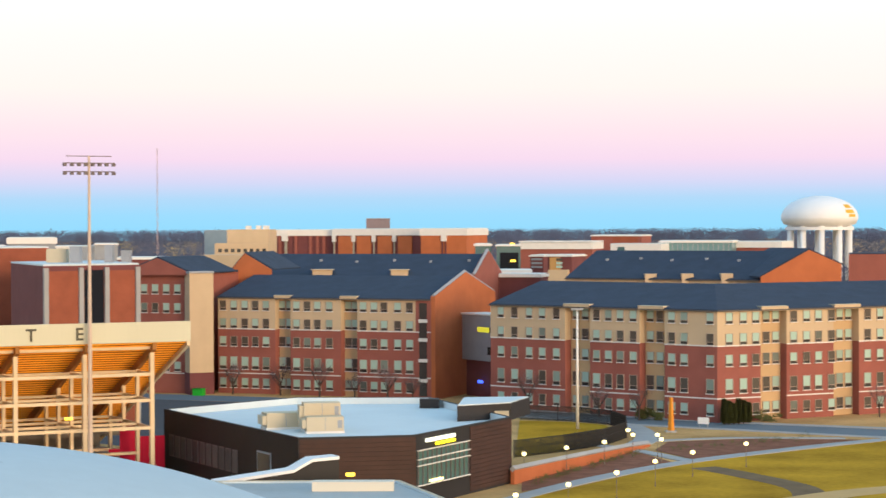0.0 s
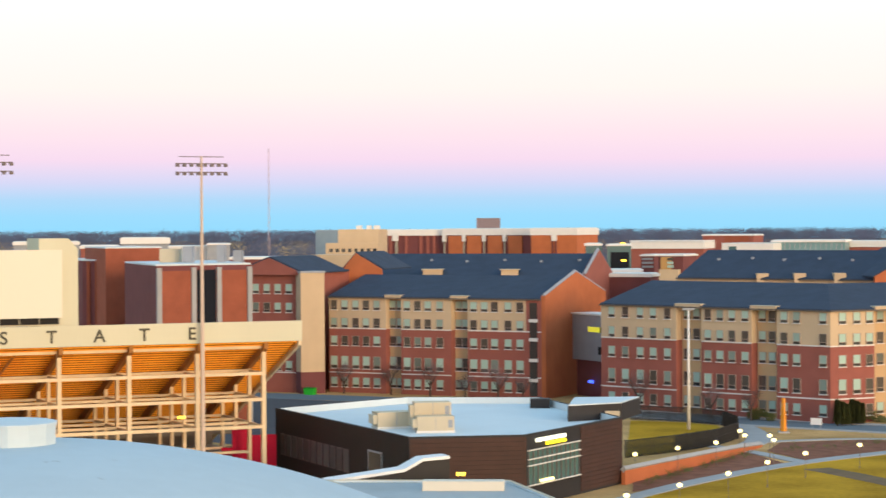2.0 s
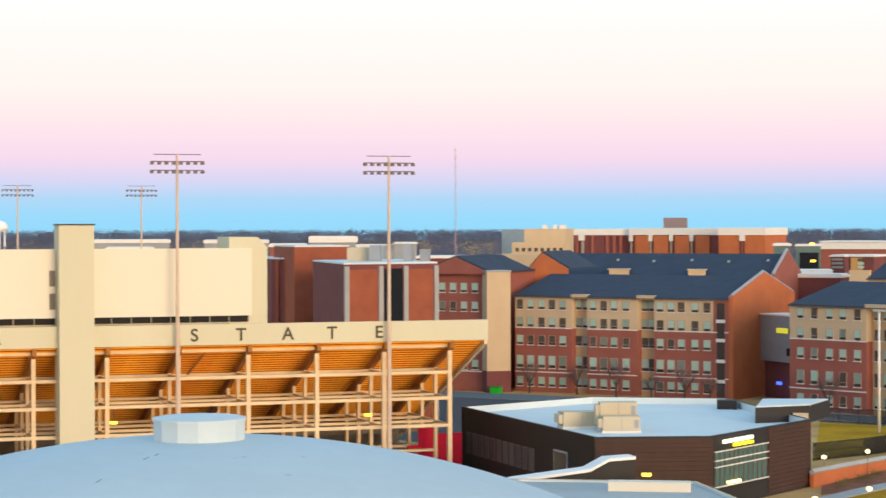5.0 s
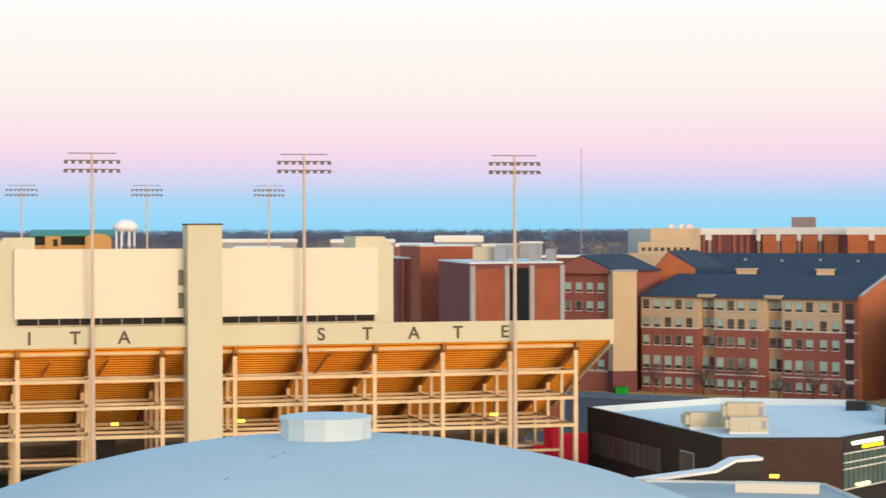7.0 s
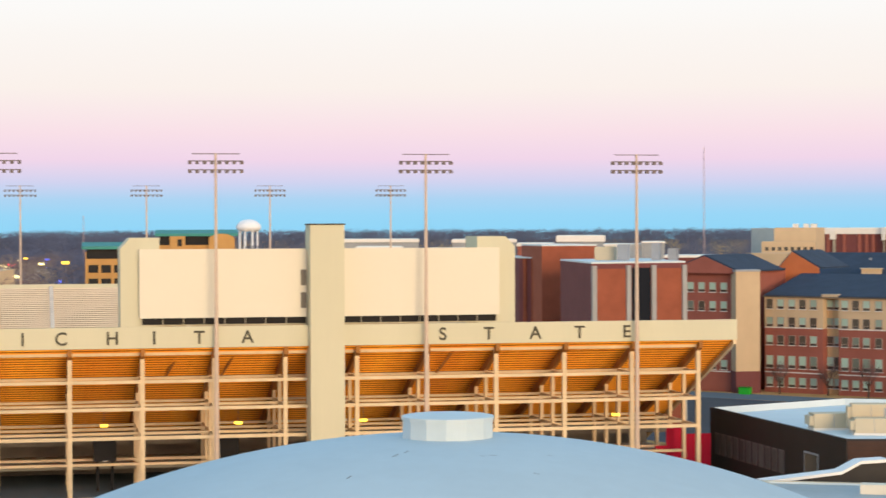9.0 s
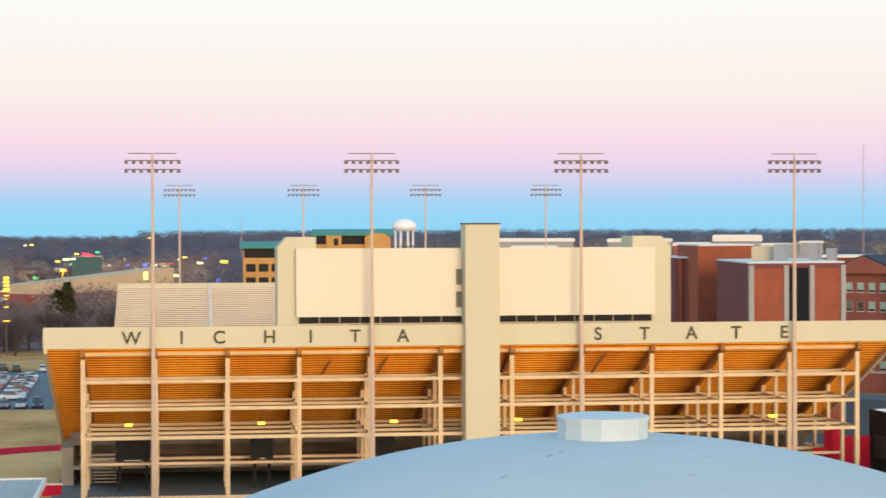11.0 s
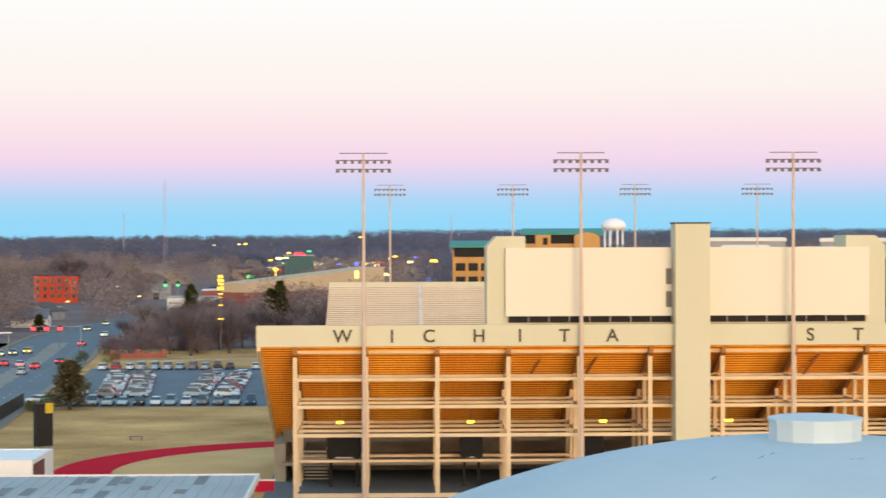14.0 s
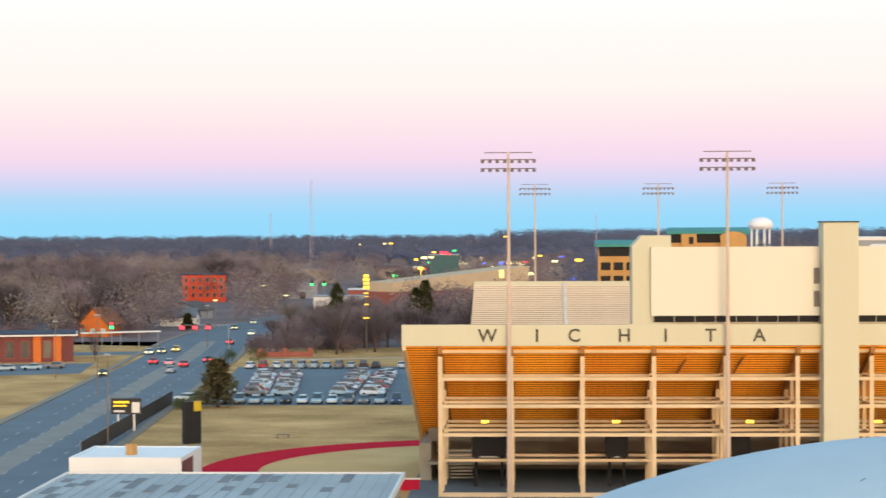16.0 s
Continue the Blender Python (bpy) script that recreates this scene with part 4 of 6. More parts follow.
# low annex in front of it
a = slab_building("low_annex", "low annex with grey flat roof and beige front", "building", [(-13.2, 190.0), (4.0, 190.0), (-4.6, 216.5), (-23.5, 216.5)], 5.0, beige_metal, old_roof, 0.3)
part("front_block", boxes((-13.1, -5.0, 209.2, 211.0, 4.5, 5.7)), cream_panel, a, "beige wall block")
c = thing("sloping_canopy", "black sloping canopy wall with white coping", "canopy")
RUN = [(Vector((-23.4, 217.8, 0)), 4.75), (Vector((-15.7, 220.5, 0)), 5.65), (Vector((-13.8, 221.6, 0)), 6.65), (Vector((-11.1, 223.0, 0)), 6.75)]
for nm, th, lap, mt in (("wall", None, 0.0, black_clad), ("coping", 0.32, 0.14, white_paint)):
    bm = bmesh.new()
    back = Vector((-0.38, 0.92, 0))
    ring = []
    for p, z in RUN:
        lo, hi = (0.0, z - 0.3) if th is None else (z - th, z)
        ring.append([bm.verts.new(p + back * off + Vector((0, 0, h))) for off, h in ((-lap, lo), (2.2 + lap, lo), (2.2 + lap, hi), (-lap, hi))])
    for a, b in zip(ring, ring[1:]):
        for k in range(4):
            bm.faces.new((a[k], b[k], b[(k + 1) % 4], a[(k + 1) % 4]))
    bm.faces.new(ring[0]), bm.faces.new(ring[-1][::-1])
    part(nm, bm, mt, c)
part("beacon", boxes((-10.2, -9.3, 219, 219.6, 5.1, 5.4)), lamp_yellow, c, "yellow lamp box")
# ---- water towers and masts ----


def ellipsoid_profile(r, zc, h, n=24, lo=-1.0):
    return [(max(r * math.cos(a), 0.01), zc + h * math.sin(a)) for a in [math.asin(lo) + (math.pi / 2 - math.asin(lo)) * i / n for i in range(n + 1)]]


w = thing("water_tower", "white water tower with a broad tank on round legs", "water tower", pose(140.0, 787.7, 0))
bm = bmesh.new()
lathe(bm, [(0.01, 29.6), (9.0, 29.8), (13.2, 31.2), (14.2, 33.2)] + ellipsoid_profile(14.2, 33.6, 8.2, 18, 0.0), 56)
part("tank", bm, white_paint, w, smooth=True)
leg = bmesh.new()
tube(leg, (0, 0, 0), (0, 0, 30.6), 1.1, 1.1, 14)
leg = mesh_of("leg", leg, white_paint, True)
for i in range(10):
    a = 2 * math.pi * i / 10 + 0.2
    part("leg", leg, None, w, m=pose(11.2 * math.cos(a), 11.2 * math.sin(a), 0))
bm = bmesh.new()
tube(bm, (0, 0, 0), (0, 0, 30), 1.7, 1.7, 16)
part("riser_pipe", bm, white_paint, w, smooth=True)
bm = bmesh.new()
lathe(bm, [(11.8, 29.0), (12.6, 29.0), (12.6, 30.2), (11.8, 30.2), (11.8, 29.0)], 48)
part("ring_beam", bm, white_paint, w)
em = pm("gold_emblem_paint", (0.75, 0.42, 0.02), 0.5, 0.1)
bm = bmesh.new()
for k, (a0, a1, z0, z1) in enumerate(((-0.93, -0.63, 37.1, 38.4), (-0.98, -0.62, 35.2, 36.5), (-0.9, -0.6, 33.8, 34.8))):
    for i in range(6):
        aa, ab = a0 + (a1 - a0) * i / 6, a0 + (a1 - a0) * (i + 1) / 6
        q = []
        for a, z in ((aa, z0), (ab, z0), (ab, z1), (aa, z1)):
            r = 14.2 * math.sqrt(max(0, 1 - ((z - 33.6) / 8.2) ** 2)) + 0.12
            q.append(bm.verts.new((r * math.cos(a), r * math.sin(a), z)))
        bm.faces.new(q)
part("emblem", bm, em, w, "gold painted emblem bars")

w = thing("water_tower", "distant white water tower with broad domed tank", "water tower", pose(-580.7, 1597.8, 0))
bm = bmesh.new()
lathe(bm, [(0.01, 27.0), (6.5, 27.2), (9.2, 28.4), (9.9, 30.2)] + ellipsoid_profile(9.9, 30.5, 6.6, 14, 0.0), 40)
part("tank", bm, white_paint, w, smooth=True)
leg = bmesh.new()
tube(leg, (0, 0, 0), (0, 0, 27.8), 0.7, 0.7, 10)
leg = mesh_of("leg", leg, white_paint, True)
for i in range(8):
    part("leg", leg, None, w, m=pose(7.6 * math.cos(i * 0.785), 7.6 * math.sin(i * 0.785), 0))


def lattice_mast(x, y, h, wd, label):
    t = thing("radio_mast", label, "mast", pose(x, y, 0))
    legs = [(wd * math.cos(a), wd * math.sin(a)) for a in (0.3, 2.4, 4.5)]
    for lx, ly in legs:
        bm = bmesh.new()
        tube(bm, (lx, ly, 0), (lx * 0.5, ly * 0.5, h), 0.08, 0.06, 5)
        part("mast_leg", bm, mast_m, t)
    bm = bmesh.new()
    n = int(h / 5)
    for i in range(n):
        for k in range(3):
            f0, f1 = 1 - 0.5 * i / n, 1 - 0.5 * (i + 1) / n
            p, q = legs[k], legs[(k + 1) % 3]
            tube(bm, (p[0] * f0, p[1] * f0, h * i / n), (q[0] * f1, q[1] * f1, h * (i + 1) / n), 0.045, 0.045, 4)
    part("bracing", bm, mast_m, t)
    return t


mast_m = pm("dull_red_mast_paint", (0.48, 0.38, 0.40), 0.7, 0.1)
lattice_mast(-187.4, 1387.4, 82.8, 0.8, "tall thin red radio mast on the horizon")
lattice_mast(-796.4, 1271.1, 64.0, 1.6, "tall thin radio mast on the horizon")
lattice_mast(-984.6, 1506.8, 43.0, 1.2, "thin radio mast on the horizon")
lattice_mast(-618.9, 1366.4, 39.5, 0.9, "thin radio mast on the horizon")


def sheet(name, pts, z, mt, label, kind="structure"):
    """A flat sheet of paving or ground cover over a plan polygon."""
    bm = bmesh.new()
    bm.faces.new([bm.verts.new((x, y, z)) for x, y in pts])
    bmesh.ops.triangulate(bm, faces=bm.faces)
    return solid(name, bm, mt, label, name, kind=kind)


def ribbon(name, line, width, z, mt, label, th=0.0):
    """A strip of paving along a smoothed line, with a real edge where th is given."""
    v = [Vector(p) for p in line]
    fine = []
    for i in range(len(v) - 1):
        p0, p1, p2, p3 = v[max(i - 1, 0)], v[i], v[i + 1], v[min(i + 2, len(v) - 1)]
        for k in range(8):
            t = k / 8
            fine.append(0.5 * ((2 * p1) + (p2 - p0) * t + (2 * p0 - 5 * p1 + 4 * p2 - p3) * t * t + (3 * p1 - p0 - 3 * p2 + p3) * t ** 3))
    fine.append(v[-1])
    A, B = offset_line(fine, -width / 2), offset_line(fine, width / 2)
    bm = bmesh.new()
    a = [bm.verts.new((*p, z)) for p in A]
    b = [bm.verts.new((*p, z)) for p in B]
    for i in range(len(a) - 1):
        bm.faces.new((a[i], a[i + 1], b[i + 1], b[i]))
    if th:
        r = bmesh.ops.extrude_face_region(bm, geom=bm.faces[:])
        for e in r["geom"]:
            if isinstance(e, bmesh.types.BMVert):
                e.co.z -= th
    return solid(name, bm, mt, label, name, kind="structure")


# ---- streets and lawns by the halls ----
ribbon("road", [(-120, 408), (-60, 389), (-20, 372), (8, 353), (30, 335), (48, 324), (66, 313), (110, 288)], 11, 0.03, asphalt, "grey asphalt street before the halls")
ribbon("pavement", [(5, 363), (20, 349), (44, 332), (70, 319), (110, 297)], 2.0, 0.14, pavement_m, "pale concrete kerb and walk", 0.14)
ribbon("pavement", [(12, 343), (28, 329), (45, 318.5), (62, 308), (110, 280)], 1.6, 0.14, pavement_m, "pale concrete kerb", 0.14)
sheet("car_park", [(-78, 330), (-38, 292), (-4, 296), (4, 344), (-20, 366), (-58, 383), (-90, 392)], 0.025, asphalt_dark, "dark grey asphalt car park behind the black building")
sheet("lawn", [(-4, 190), (60, 190), (110, 270), (64, 303), (30, 274), (8, 238)], 0.04, lawn, "olive winter lawn")
ribbon("pavement", [(-2, 222), (7.3, 238.5), (17, 256), (30.3, 274.5), (45, 289), (62.7, 303.5), (85, 316)], 2.6, 0.1, pavement_m, "pale curved concrete footpath", 0.1)
ribbon("pavement", [(20, 300), (26.5, 290), (31, 280), (33, 276)], 2.2, 0.12, pavement_m, "pale concrete footpath", 0.12)
ribbon("pavement", [(8.5, 268), (16.5, 279), (25, 293), (29.3, 306), (29.6, 318), (28.5, 328)], 3.6, 0.1, pavement_m, "pale curved ramp", 0.1)
ribbon("pavement", [(30, 303), (42, 307), (58, 306)], 1.8, 0.11, pavement_m, "pale concrete footpath", 0.11)
sheet("planting_bed", [(9, 246), (18.5, 259), (30, 275), (26, 290), (18, 272), (9.5, 258)], 0.07, mulch, "red-brown mulch bed")
sheet("planting_bed", [(33, 279), (45, 291.5), (60, 304), (44, 306), (32, 302), (29, 291)], 0.07, mulch, "red-brown mulch bed")
ribbon("worn_track", [(26, 214), (34, 222), (40, 234), (42, 248), (37, 262), (33, 270)], 4.0, 0.06, dirt_dark, "dark worn trail in the lawn")
ribbon("pavement", [(36, 233), (46, 243), (58, 250), (75, 258)], 5.0, 0.07, earth, "pale worn earth path across the lawn")
sheet("sports_green", [(9.5, 283), (16.4, 290), (22.5, 299), (26.5, 312), (25, 328), (20, 333), (12, 336)], 0.05, lawn, "fenced patch of green")

# red retaining wall
wl = thing("retaining_wall", "low red brick retaining wall with pale coping", "wall")
bm = bmesh.new()
line = [Vector((8.4, 253.1)), Vector((14.2, 264.5)), Vector((20.5, 277.5)), Vector((25.5, 288.5)), Vector((28.9, 296.6))]
A, B = offset_line(line, 0), offset_line(line, 0.5)
hs = (1.75, 1.55, 1.2, 0.8, 0.3)
for i in range(4):
    v = [[bm.verts.new((*p, z)) for z in (0, hs[k])] for p, k in ((A[i], i), (A[i + 1], i + 1), (B[i + 1], i + 1), (B[i], i))]
    for j in range(4):
        k = (j + 1) % 4
        bm.faces.new((v[j][0], v[k][0], v[k][1], v[j][1]))
    bm.faces.new([q[1] for q in v])
part("brickwork", bm, brick_orange_and_glow, wl)
bm = bmesh.new()
for i in range(4):
    tube(bm, (*(A[i] + B[i]) / 2, hs[i] + 0.1), (*(A[i + 1] + B[i + 1]) / 2, hs[i + 1] + 0.1), 0.4, 0.4, 4)
part("coping", bm, pavement_m, wl)

# black railing fence round the green
fn = thing("railing_fence", "black metal railing fence round a green", "fence")
ring = [(9.3, 282.0), (16.4, 289.3), (22.9, 298.3), (26.6, 308.0), (27.3, 318.0), (25.8, 328.0), (21.0, 333.5), (12.0, 337.5)]
post, bar = mesh_of("post", boxes((-0.06, 0.06, -0.06, 0.06, 0, 2.5)), black_paint), mesh_of("bar", boxes((-0.06, 0.06, -0.04, 0.04, 0.05, 2.4)), black_paint)
for i in range(len(ring) - 1):
    p, q = Vector(ring[i]), Vector(ring[i + 1])
    n = max(2, int((q - p).length / 2.6))
    for k in range(n):
        part("post", post, None, fn, m=pose(*p.lerp(q, k / n), 0))
    bm = bmesh.new()
    for z in (0.3, 1.3, 2.3):
        tube(bm, (*p, z), (*q, z), 0.045, 0.045, 4)
    part("rail", bm, black_paint, fn)
    kk = int((q - p).length / 0.24)
    for k in range(kk):
        part("bar", bar, None, fn, m=pose(*p.lerp(q, k / kk), 0))


def globe_lamp(m):
    l = thing("path_lamp", "slim post lamp with glowing warm head", "street lamp", m, "path lamps")
    bm = bmesh.new()
    tube(bm, (0, 0, 0), (0, 0, 0.4), 0.1, 0.06, 8)
    tube(bm, (0, 0, 0.4), (0, 0, 2.75), 0.04, 0.035, 8)
    part("post", bm, pole_wood, l)
    bm = bmesh.new()
    lathe(bm, [(0.1, 2.78), (0.25, 2.86), (0.31, 3.03), (0.25, 3.2), (0.01, 3.28)], 12)
    part("lamp_head", bm, lamp_white, l, "glowing warm lamp head", smooth=True)
    bm = bmesh.new()
    lathe(bm, [(0.01, 3.44), (0.25, 3.37), (0.3, 3.31), (0.01, 3.31)], 12)
    part("cap", bm, dark_bar, l)
    return l


spots = [(9.8, 259.1), (15.4, 266.2), (20.7, 273.0), (25.1, 288.6), (28.5, 282.3), (30.6, 260.3), (38.6, 270.2), (25.0, 250.5), (19.5, 239.2), (13.4, 228.4), (7.4, 219.5), (25.2, 282.4), (28.4, 276.3)]
first = globe_lamp(pose(*spots[0], 0))
for p in spots[1:]:
    copy_thing(first, pose(*p, 0))

l = thing("light_pole", "tall pale steel area light pole", "light pole", pose(20.3, 321.6, 0))
bm = bmesh.new()
tube(bm, (0, 0, 0), (0, 0, 18.2), 0.26, 0.15, 10)
part("pole", bm, white_trim, l, smooth=True)
part("luminaire", boxes((-0.9, 0.9, -0.2, 0.2, 18.1, 18.4)), grey_metal, l)
o = thing("obelisk", "slender orange-lit obelisk sign", "obelisk", pose(34.0, 316.7, 0))
bm = bmesh.new()
tube(bm, (0, 0, 0), (0, 0, 5.2), 0.5, 0.28, 4)
part("shaft", bm, pm("orange_metal", (0.75, 0.28, 0.02), 0.4, 0.1), o)
part("plinth", boxes((-0.8, 0.8, -0.8, 0.8, 0, 0.25)), pavement_m, o)
o = thing("sign_board", "small white sign board by the street", "sign", pose(39.5, 322.0, 0, 0, 0, -30))
part("board", boxes((-0.9, 0.9, -0.06, 0.06, 0.7, 1.7)), white_paint, o)
part("post", boxes((-0.7, -0.6, -0.04, 0.04, 0, 0.7), (0.6, 0.7, -0.04, 0.04, 0, 0.7)), grey_metal, o)


def goal_frame(m, label):
    g = thing("practice_goal", label, "goal", m, "practice goals")
    for x in (-1.6, 1.6):
        bm = bmesh.new()
        tube(bm, (x, 0, 0), (x, 0, 2.1), 0.06, 0.06, 6)
        part("post", bm, steel, g)
        bm = bmesh.new()
        tube(bm, (x, 0, 2.1), (x * 0.9, 1.5, 0), 0.04, 0.04, 6)
        part("stay", bm, steel, g)
    bm = bmesh.new()
    tube(bm, (-1.7, 0, 2.1), (1.7, 0, 2.1), 0.09, 0.09, 6)
    part("crossbar", bm, beige_metal, g)
    return g


goal_frame(pose(25.5, 222.0, 0, 0, 0, 8), "small metal goal frame standing on the lawn")
goal_frame(pose(19.5, 221.0, 0, 0, 0, -6), "small metal goal frame standing on the lawn")

# ---- cars ----


def paint(name, rgb):
    return pm(name, rgb, 0.4, 0.04, 0.5, 3, 0.0, 0.0, spec=0.4)


car_glass = pm("car_glass", (0.03, 0.045, 0.055), 0.06, 0.05, 0.5, 3, 0.0, spec=1.0)
tyre_m = pm("tyre_rubber", (0.015, 0.015, 0.015), 0.9, 0.1)
lens_m = pm("clear_lamp_lens", (0.6, 0.6, 0.58), 0.2, 0.05)
tail_m = pm("red_lamp_lens", (0.30, 0.01, 0.01), 0.2, 0.05)
COLOURS = {"white": (0.64, 0.73, 0.78), "silver": (0.36, 0.46, 0.52), "pale blue": (0.30, 0.45, 0.55), "black": (0.02, 0.022, 0.028), "dark blue": (0.03, 0.06, 0.14),
           "grey": (0.16, 0.18, 0.20), "red": (0.40, 0.03, 0.04), "maroon": (0.14, 0.03, 0.05), "yellow": (0.65, 0.38, 0.03)}


def car(colour, m, tall=False, lights=""):
    """A parked or waiting car, nose to +y."""
    c = thing("car", ("%s car parked on the asphalt" if not lights else "%s car waiting on the road with lamps lit") % colour, "car", m, "cars on the road" if lights else "parked cars")
    top = 0.35 if tall else 0.0
    bm = bmesh.new()
    prof = [(-2.2, 0.35), (2.15, 0.35), (2.25, 0.6), (2.1, 0.82), (1.1, 0.98), (-1.75, 1.02 + top * 0.3), (-2.2, 0.9), (-2.25, 0.6)]
    extrude_x(bm, prof, -0.88, 0.88)
    bmesh.ops.bevel(bm, geom=[e for e in bm.edges if abs(e.verts[0].co.x - e.verts[1].co.x) < 0.1], offset=0.1, segments=1, affect="EDGES")
    body = part("body", bm, paint(colour.replace(" ", "_") + "_car_paint", COLOURS[colour]), c)
    bm = bmesh.new()
    lo, hi = [(-1.7, 0.95), (1.05, 0.95)], [(-1.25 - top * 0.8, 1.42 + top), (0.35, 1.44 + top)]
    v = [bm.verts.new((s * (0.82 if k == 0 else 0.66), y, z)) for k, row in enumerate((lo, hi)) for y, z in row for s in (-1, 1)]
    for f in ((0, 1, 3, 2), (4, 5, 7, 6), (0, 1, 5, 4), (2, 3, 7, 6), (0, 2, 6, 4), (1, 3, 7, 5)):
        bm.faces.new([v[i] for i in f])
    part("cabin_glass", bm, car_glass, c)
    part("car_roof", boxes((-0.67, 0.67, -1.27 - top * 0.8, 0.37, 1.42 + top, 1.5 + top)), body.data.materials[0], c)
    for x in (-0.8, 0.8):
        for y in (-1.4, 1.4):
            bm = bmesh.new()
            tube(bm, (x - 0.1, y, 0.33), (x + 0.1, y, 0.33), 0.33, 0.33, 10)
            part("wheel", bm, tyre_m, c)
    r = 1.5 if lights else 0.75
    for x in (-0.62, 0.62):
        part("headlight", boxes((x - 0.2 * r, x + 0.2 * r, 2.2, 2.3, 0.62, 0.82)), lamp_white if "h" in lights else lens_m, c)
        part("tail_light", boxes((x - 0.2 * r, x + 0.2 * r, -2.3, -2.2, 0.68, 0.9)), lamp_red if "t" in lights else tail_m, c)
    return c


rc = random.Random(4)
pool = ["white"] * 5 + ["silver"] * 5 + ["pale blue"] * 4 + ["black"] * 3 + ["dark blue"] * 3 + ["grey"] * 3 + ["red", "maroon"]
made = {}


def park(colour, m, tall):
    key = (colour, tall)
    if key not in made:
        made[key] = car(colour, m, tall)
    else:
        copy_thing(made[key], m)


def lot_car(x, y, ang, colour=None):
    if colour is None and rc.random() < 0.07:
        return
    park(colour or rc.choice(pool), STAD @ pose(x + rc.uniform(-0.15, 0.15), y + rc.uniform(-0.25, 0.25), 0.03, 0, 0, ang + rc.uniform(-2, 2)), rc.random() < 0.45)


def local_sheet(name, pts, z, mt, label):
    return sheet(name, [tuple((STAD @ Vector((x, y, 0)))[:2]) for x, y in pts], z, mt, label)


def local_ribbon(name, line, width, z, mt, label, th=0.0):
    return ribbon(name, [tuple((STAD @ Vector((x, y, 0)))[:2]) for x, y in line], width, z, mt, label, th)


local_sheet("parking_lot", [(-43, 126), (14, 126), (14, 226), (-51, 226)], 0.03, asphalt, "blue-grey asphalt parking lot full of cars")
for i in range(20):
    lot_car(-42.5 + i * 2.75, 129.5, 180)
for i in range(22):
    lot_car(-47.5 + i * 2.75, 221.5, 0, {1: "red", 14: "yellow", 16: "maroon"}.get(i))
for i in range(19):
    y = 146 + i * 2.9
    for x0, slant in ((-36.5, -0.09), (-31.2, -0.09), (-20.5, -0.02), (-15.0, -0.02), (-4.5, 0.0), (1.0, 0.0)):
        lot_car(x0 + slant * (y - 146), y, 90 if rc.random() < 0.5 else -90)
line_m = pm("worn_white_line", (0.40, 0.42, 0.43), 0.8, 0.2, 1.0, 6, 0.05)

# ---- the avenue ----
AX = [(-51.5, -20), (-55, 40), (-59, 110), (-64, 190), (-68, 260), (-74, 330), (-74, 400), (-66, 470), (-52, 560), (-30, 700)]
local_ribbon("road", AX, 22.5, 0.03, asphalt, "four-lane asphalt avenue with a worn middle lane")
local_ribbon("median", AX[:6], 4.2, 0.036, median_m, "worn tan turning lane")
for s in (-12.1, 12.1):
    local_ribbon("kerb", [(x + s, y) for x, y in AX[:8] if not (s < 0 and 255 < y < 262)], 1.4, 0.16, kerb_m, "pale concrete kerb and footway", 0.14)
local_ribbon("road", [(-68, 284), (-110, 272), (-170, 262), (-260, 252)], 13, 0.032, asphalt, "cross street of grey asphalt")
local_ribbon("pavement", [(-48, 250), (-20, 256), (30, 262)], 1.2, 0.15, pavement_m, "pale low wall line", 0.15)
dash = mesh_of("lane_dash", boxes((-0.09, 0.09, -1.5, 1.5, 0, 0.006)), line_m)
marks = thing("lane_marking", "worn white dashed lane markings", "road marking", STAD)
for k in range(5):
    (x0, y0), (x1, y1) = AX[k], AX[k + 1]
    L = math.dist((x0, y0), (x1, y1))
    for i in range(int(L / 9)):
        f = i * 9 / L
        for s in (-6.0, -2.2, 2.2, 6.0):
            part("lane_dash", dash, None, marks, m=pose(x0 + (x1 - x0) * f + s, y0 + (y1 - y0) * f, 0.044, 0, 0, math.degrees(math.atan2(y1 - y0, x1 - x0)) - 90))
part("stop_line", boxes((-76, -64, 246.6, 247.2, 0.04, 0.046)), line_m, marks)
local_sheet("parking_lot", [(-108, 196), (-82, 206), (-86, 240), (-128, 232)], 0.032, asphalt, "small asphalt lot beside the avenue")
for x, y, a, colr, lt in ((-79.3, 272.0, 184, "silver", "h"), (-77.0, 276.5, 184, "grey", "h"), (-74.7, 283.4, 184, "yellow", "h"), (-75.4, 198.3, 184, "black", "h"), (-71.7, 236.0, 4, "red", "t"),
                          (-67.4, 232.0, 4, "silver", "t"), (-63.0, 208.2, 4, "silver", ""), (-63.2, 226.3, 4, "red", "t"), (-60.2, 241.7, 4, "black", "t"), (-66.0, 315.6, 4, "maroon", "t"),
                          (-66.5, 361.6, 184, "white", "h"), (-76.2, 395.0, 184, "grey", "h"), (-75.5, 431.6, 184, "silver", "h")):
    car(colr, STAD @ pose(x, y, 0.036, 0, 0, a), False, lt)
for x, y, a, colr in ((-95, 217.0, 100, "pale blue"), (-100, 214, 95, "silver"), (-91, 222, 95, "grey"), (-47.2, 134.5, 60, "white"), (-45.2, 138.0, 62, "white"), (-44.5, 146, 70, "red"), (-43.0, 152, 60, "white"), (-118, 222, 95, "black")):
    park(colr, STAD @ pose(x, y, 0.036, 0, 0, a), False)

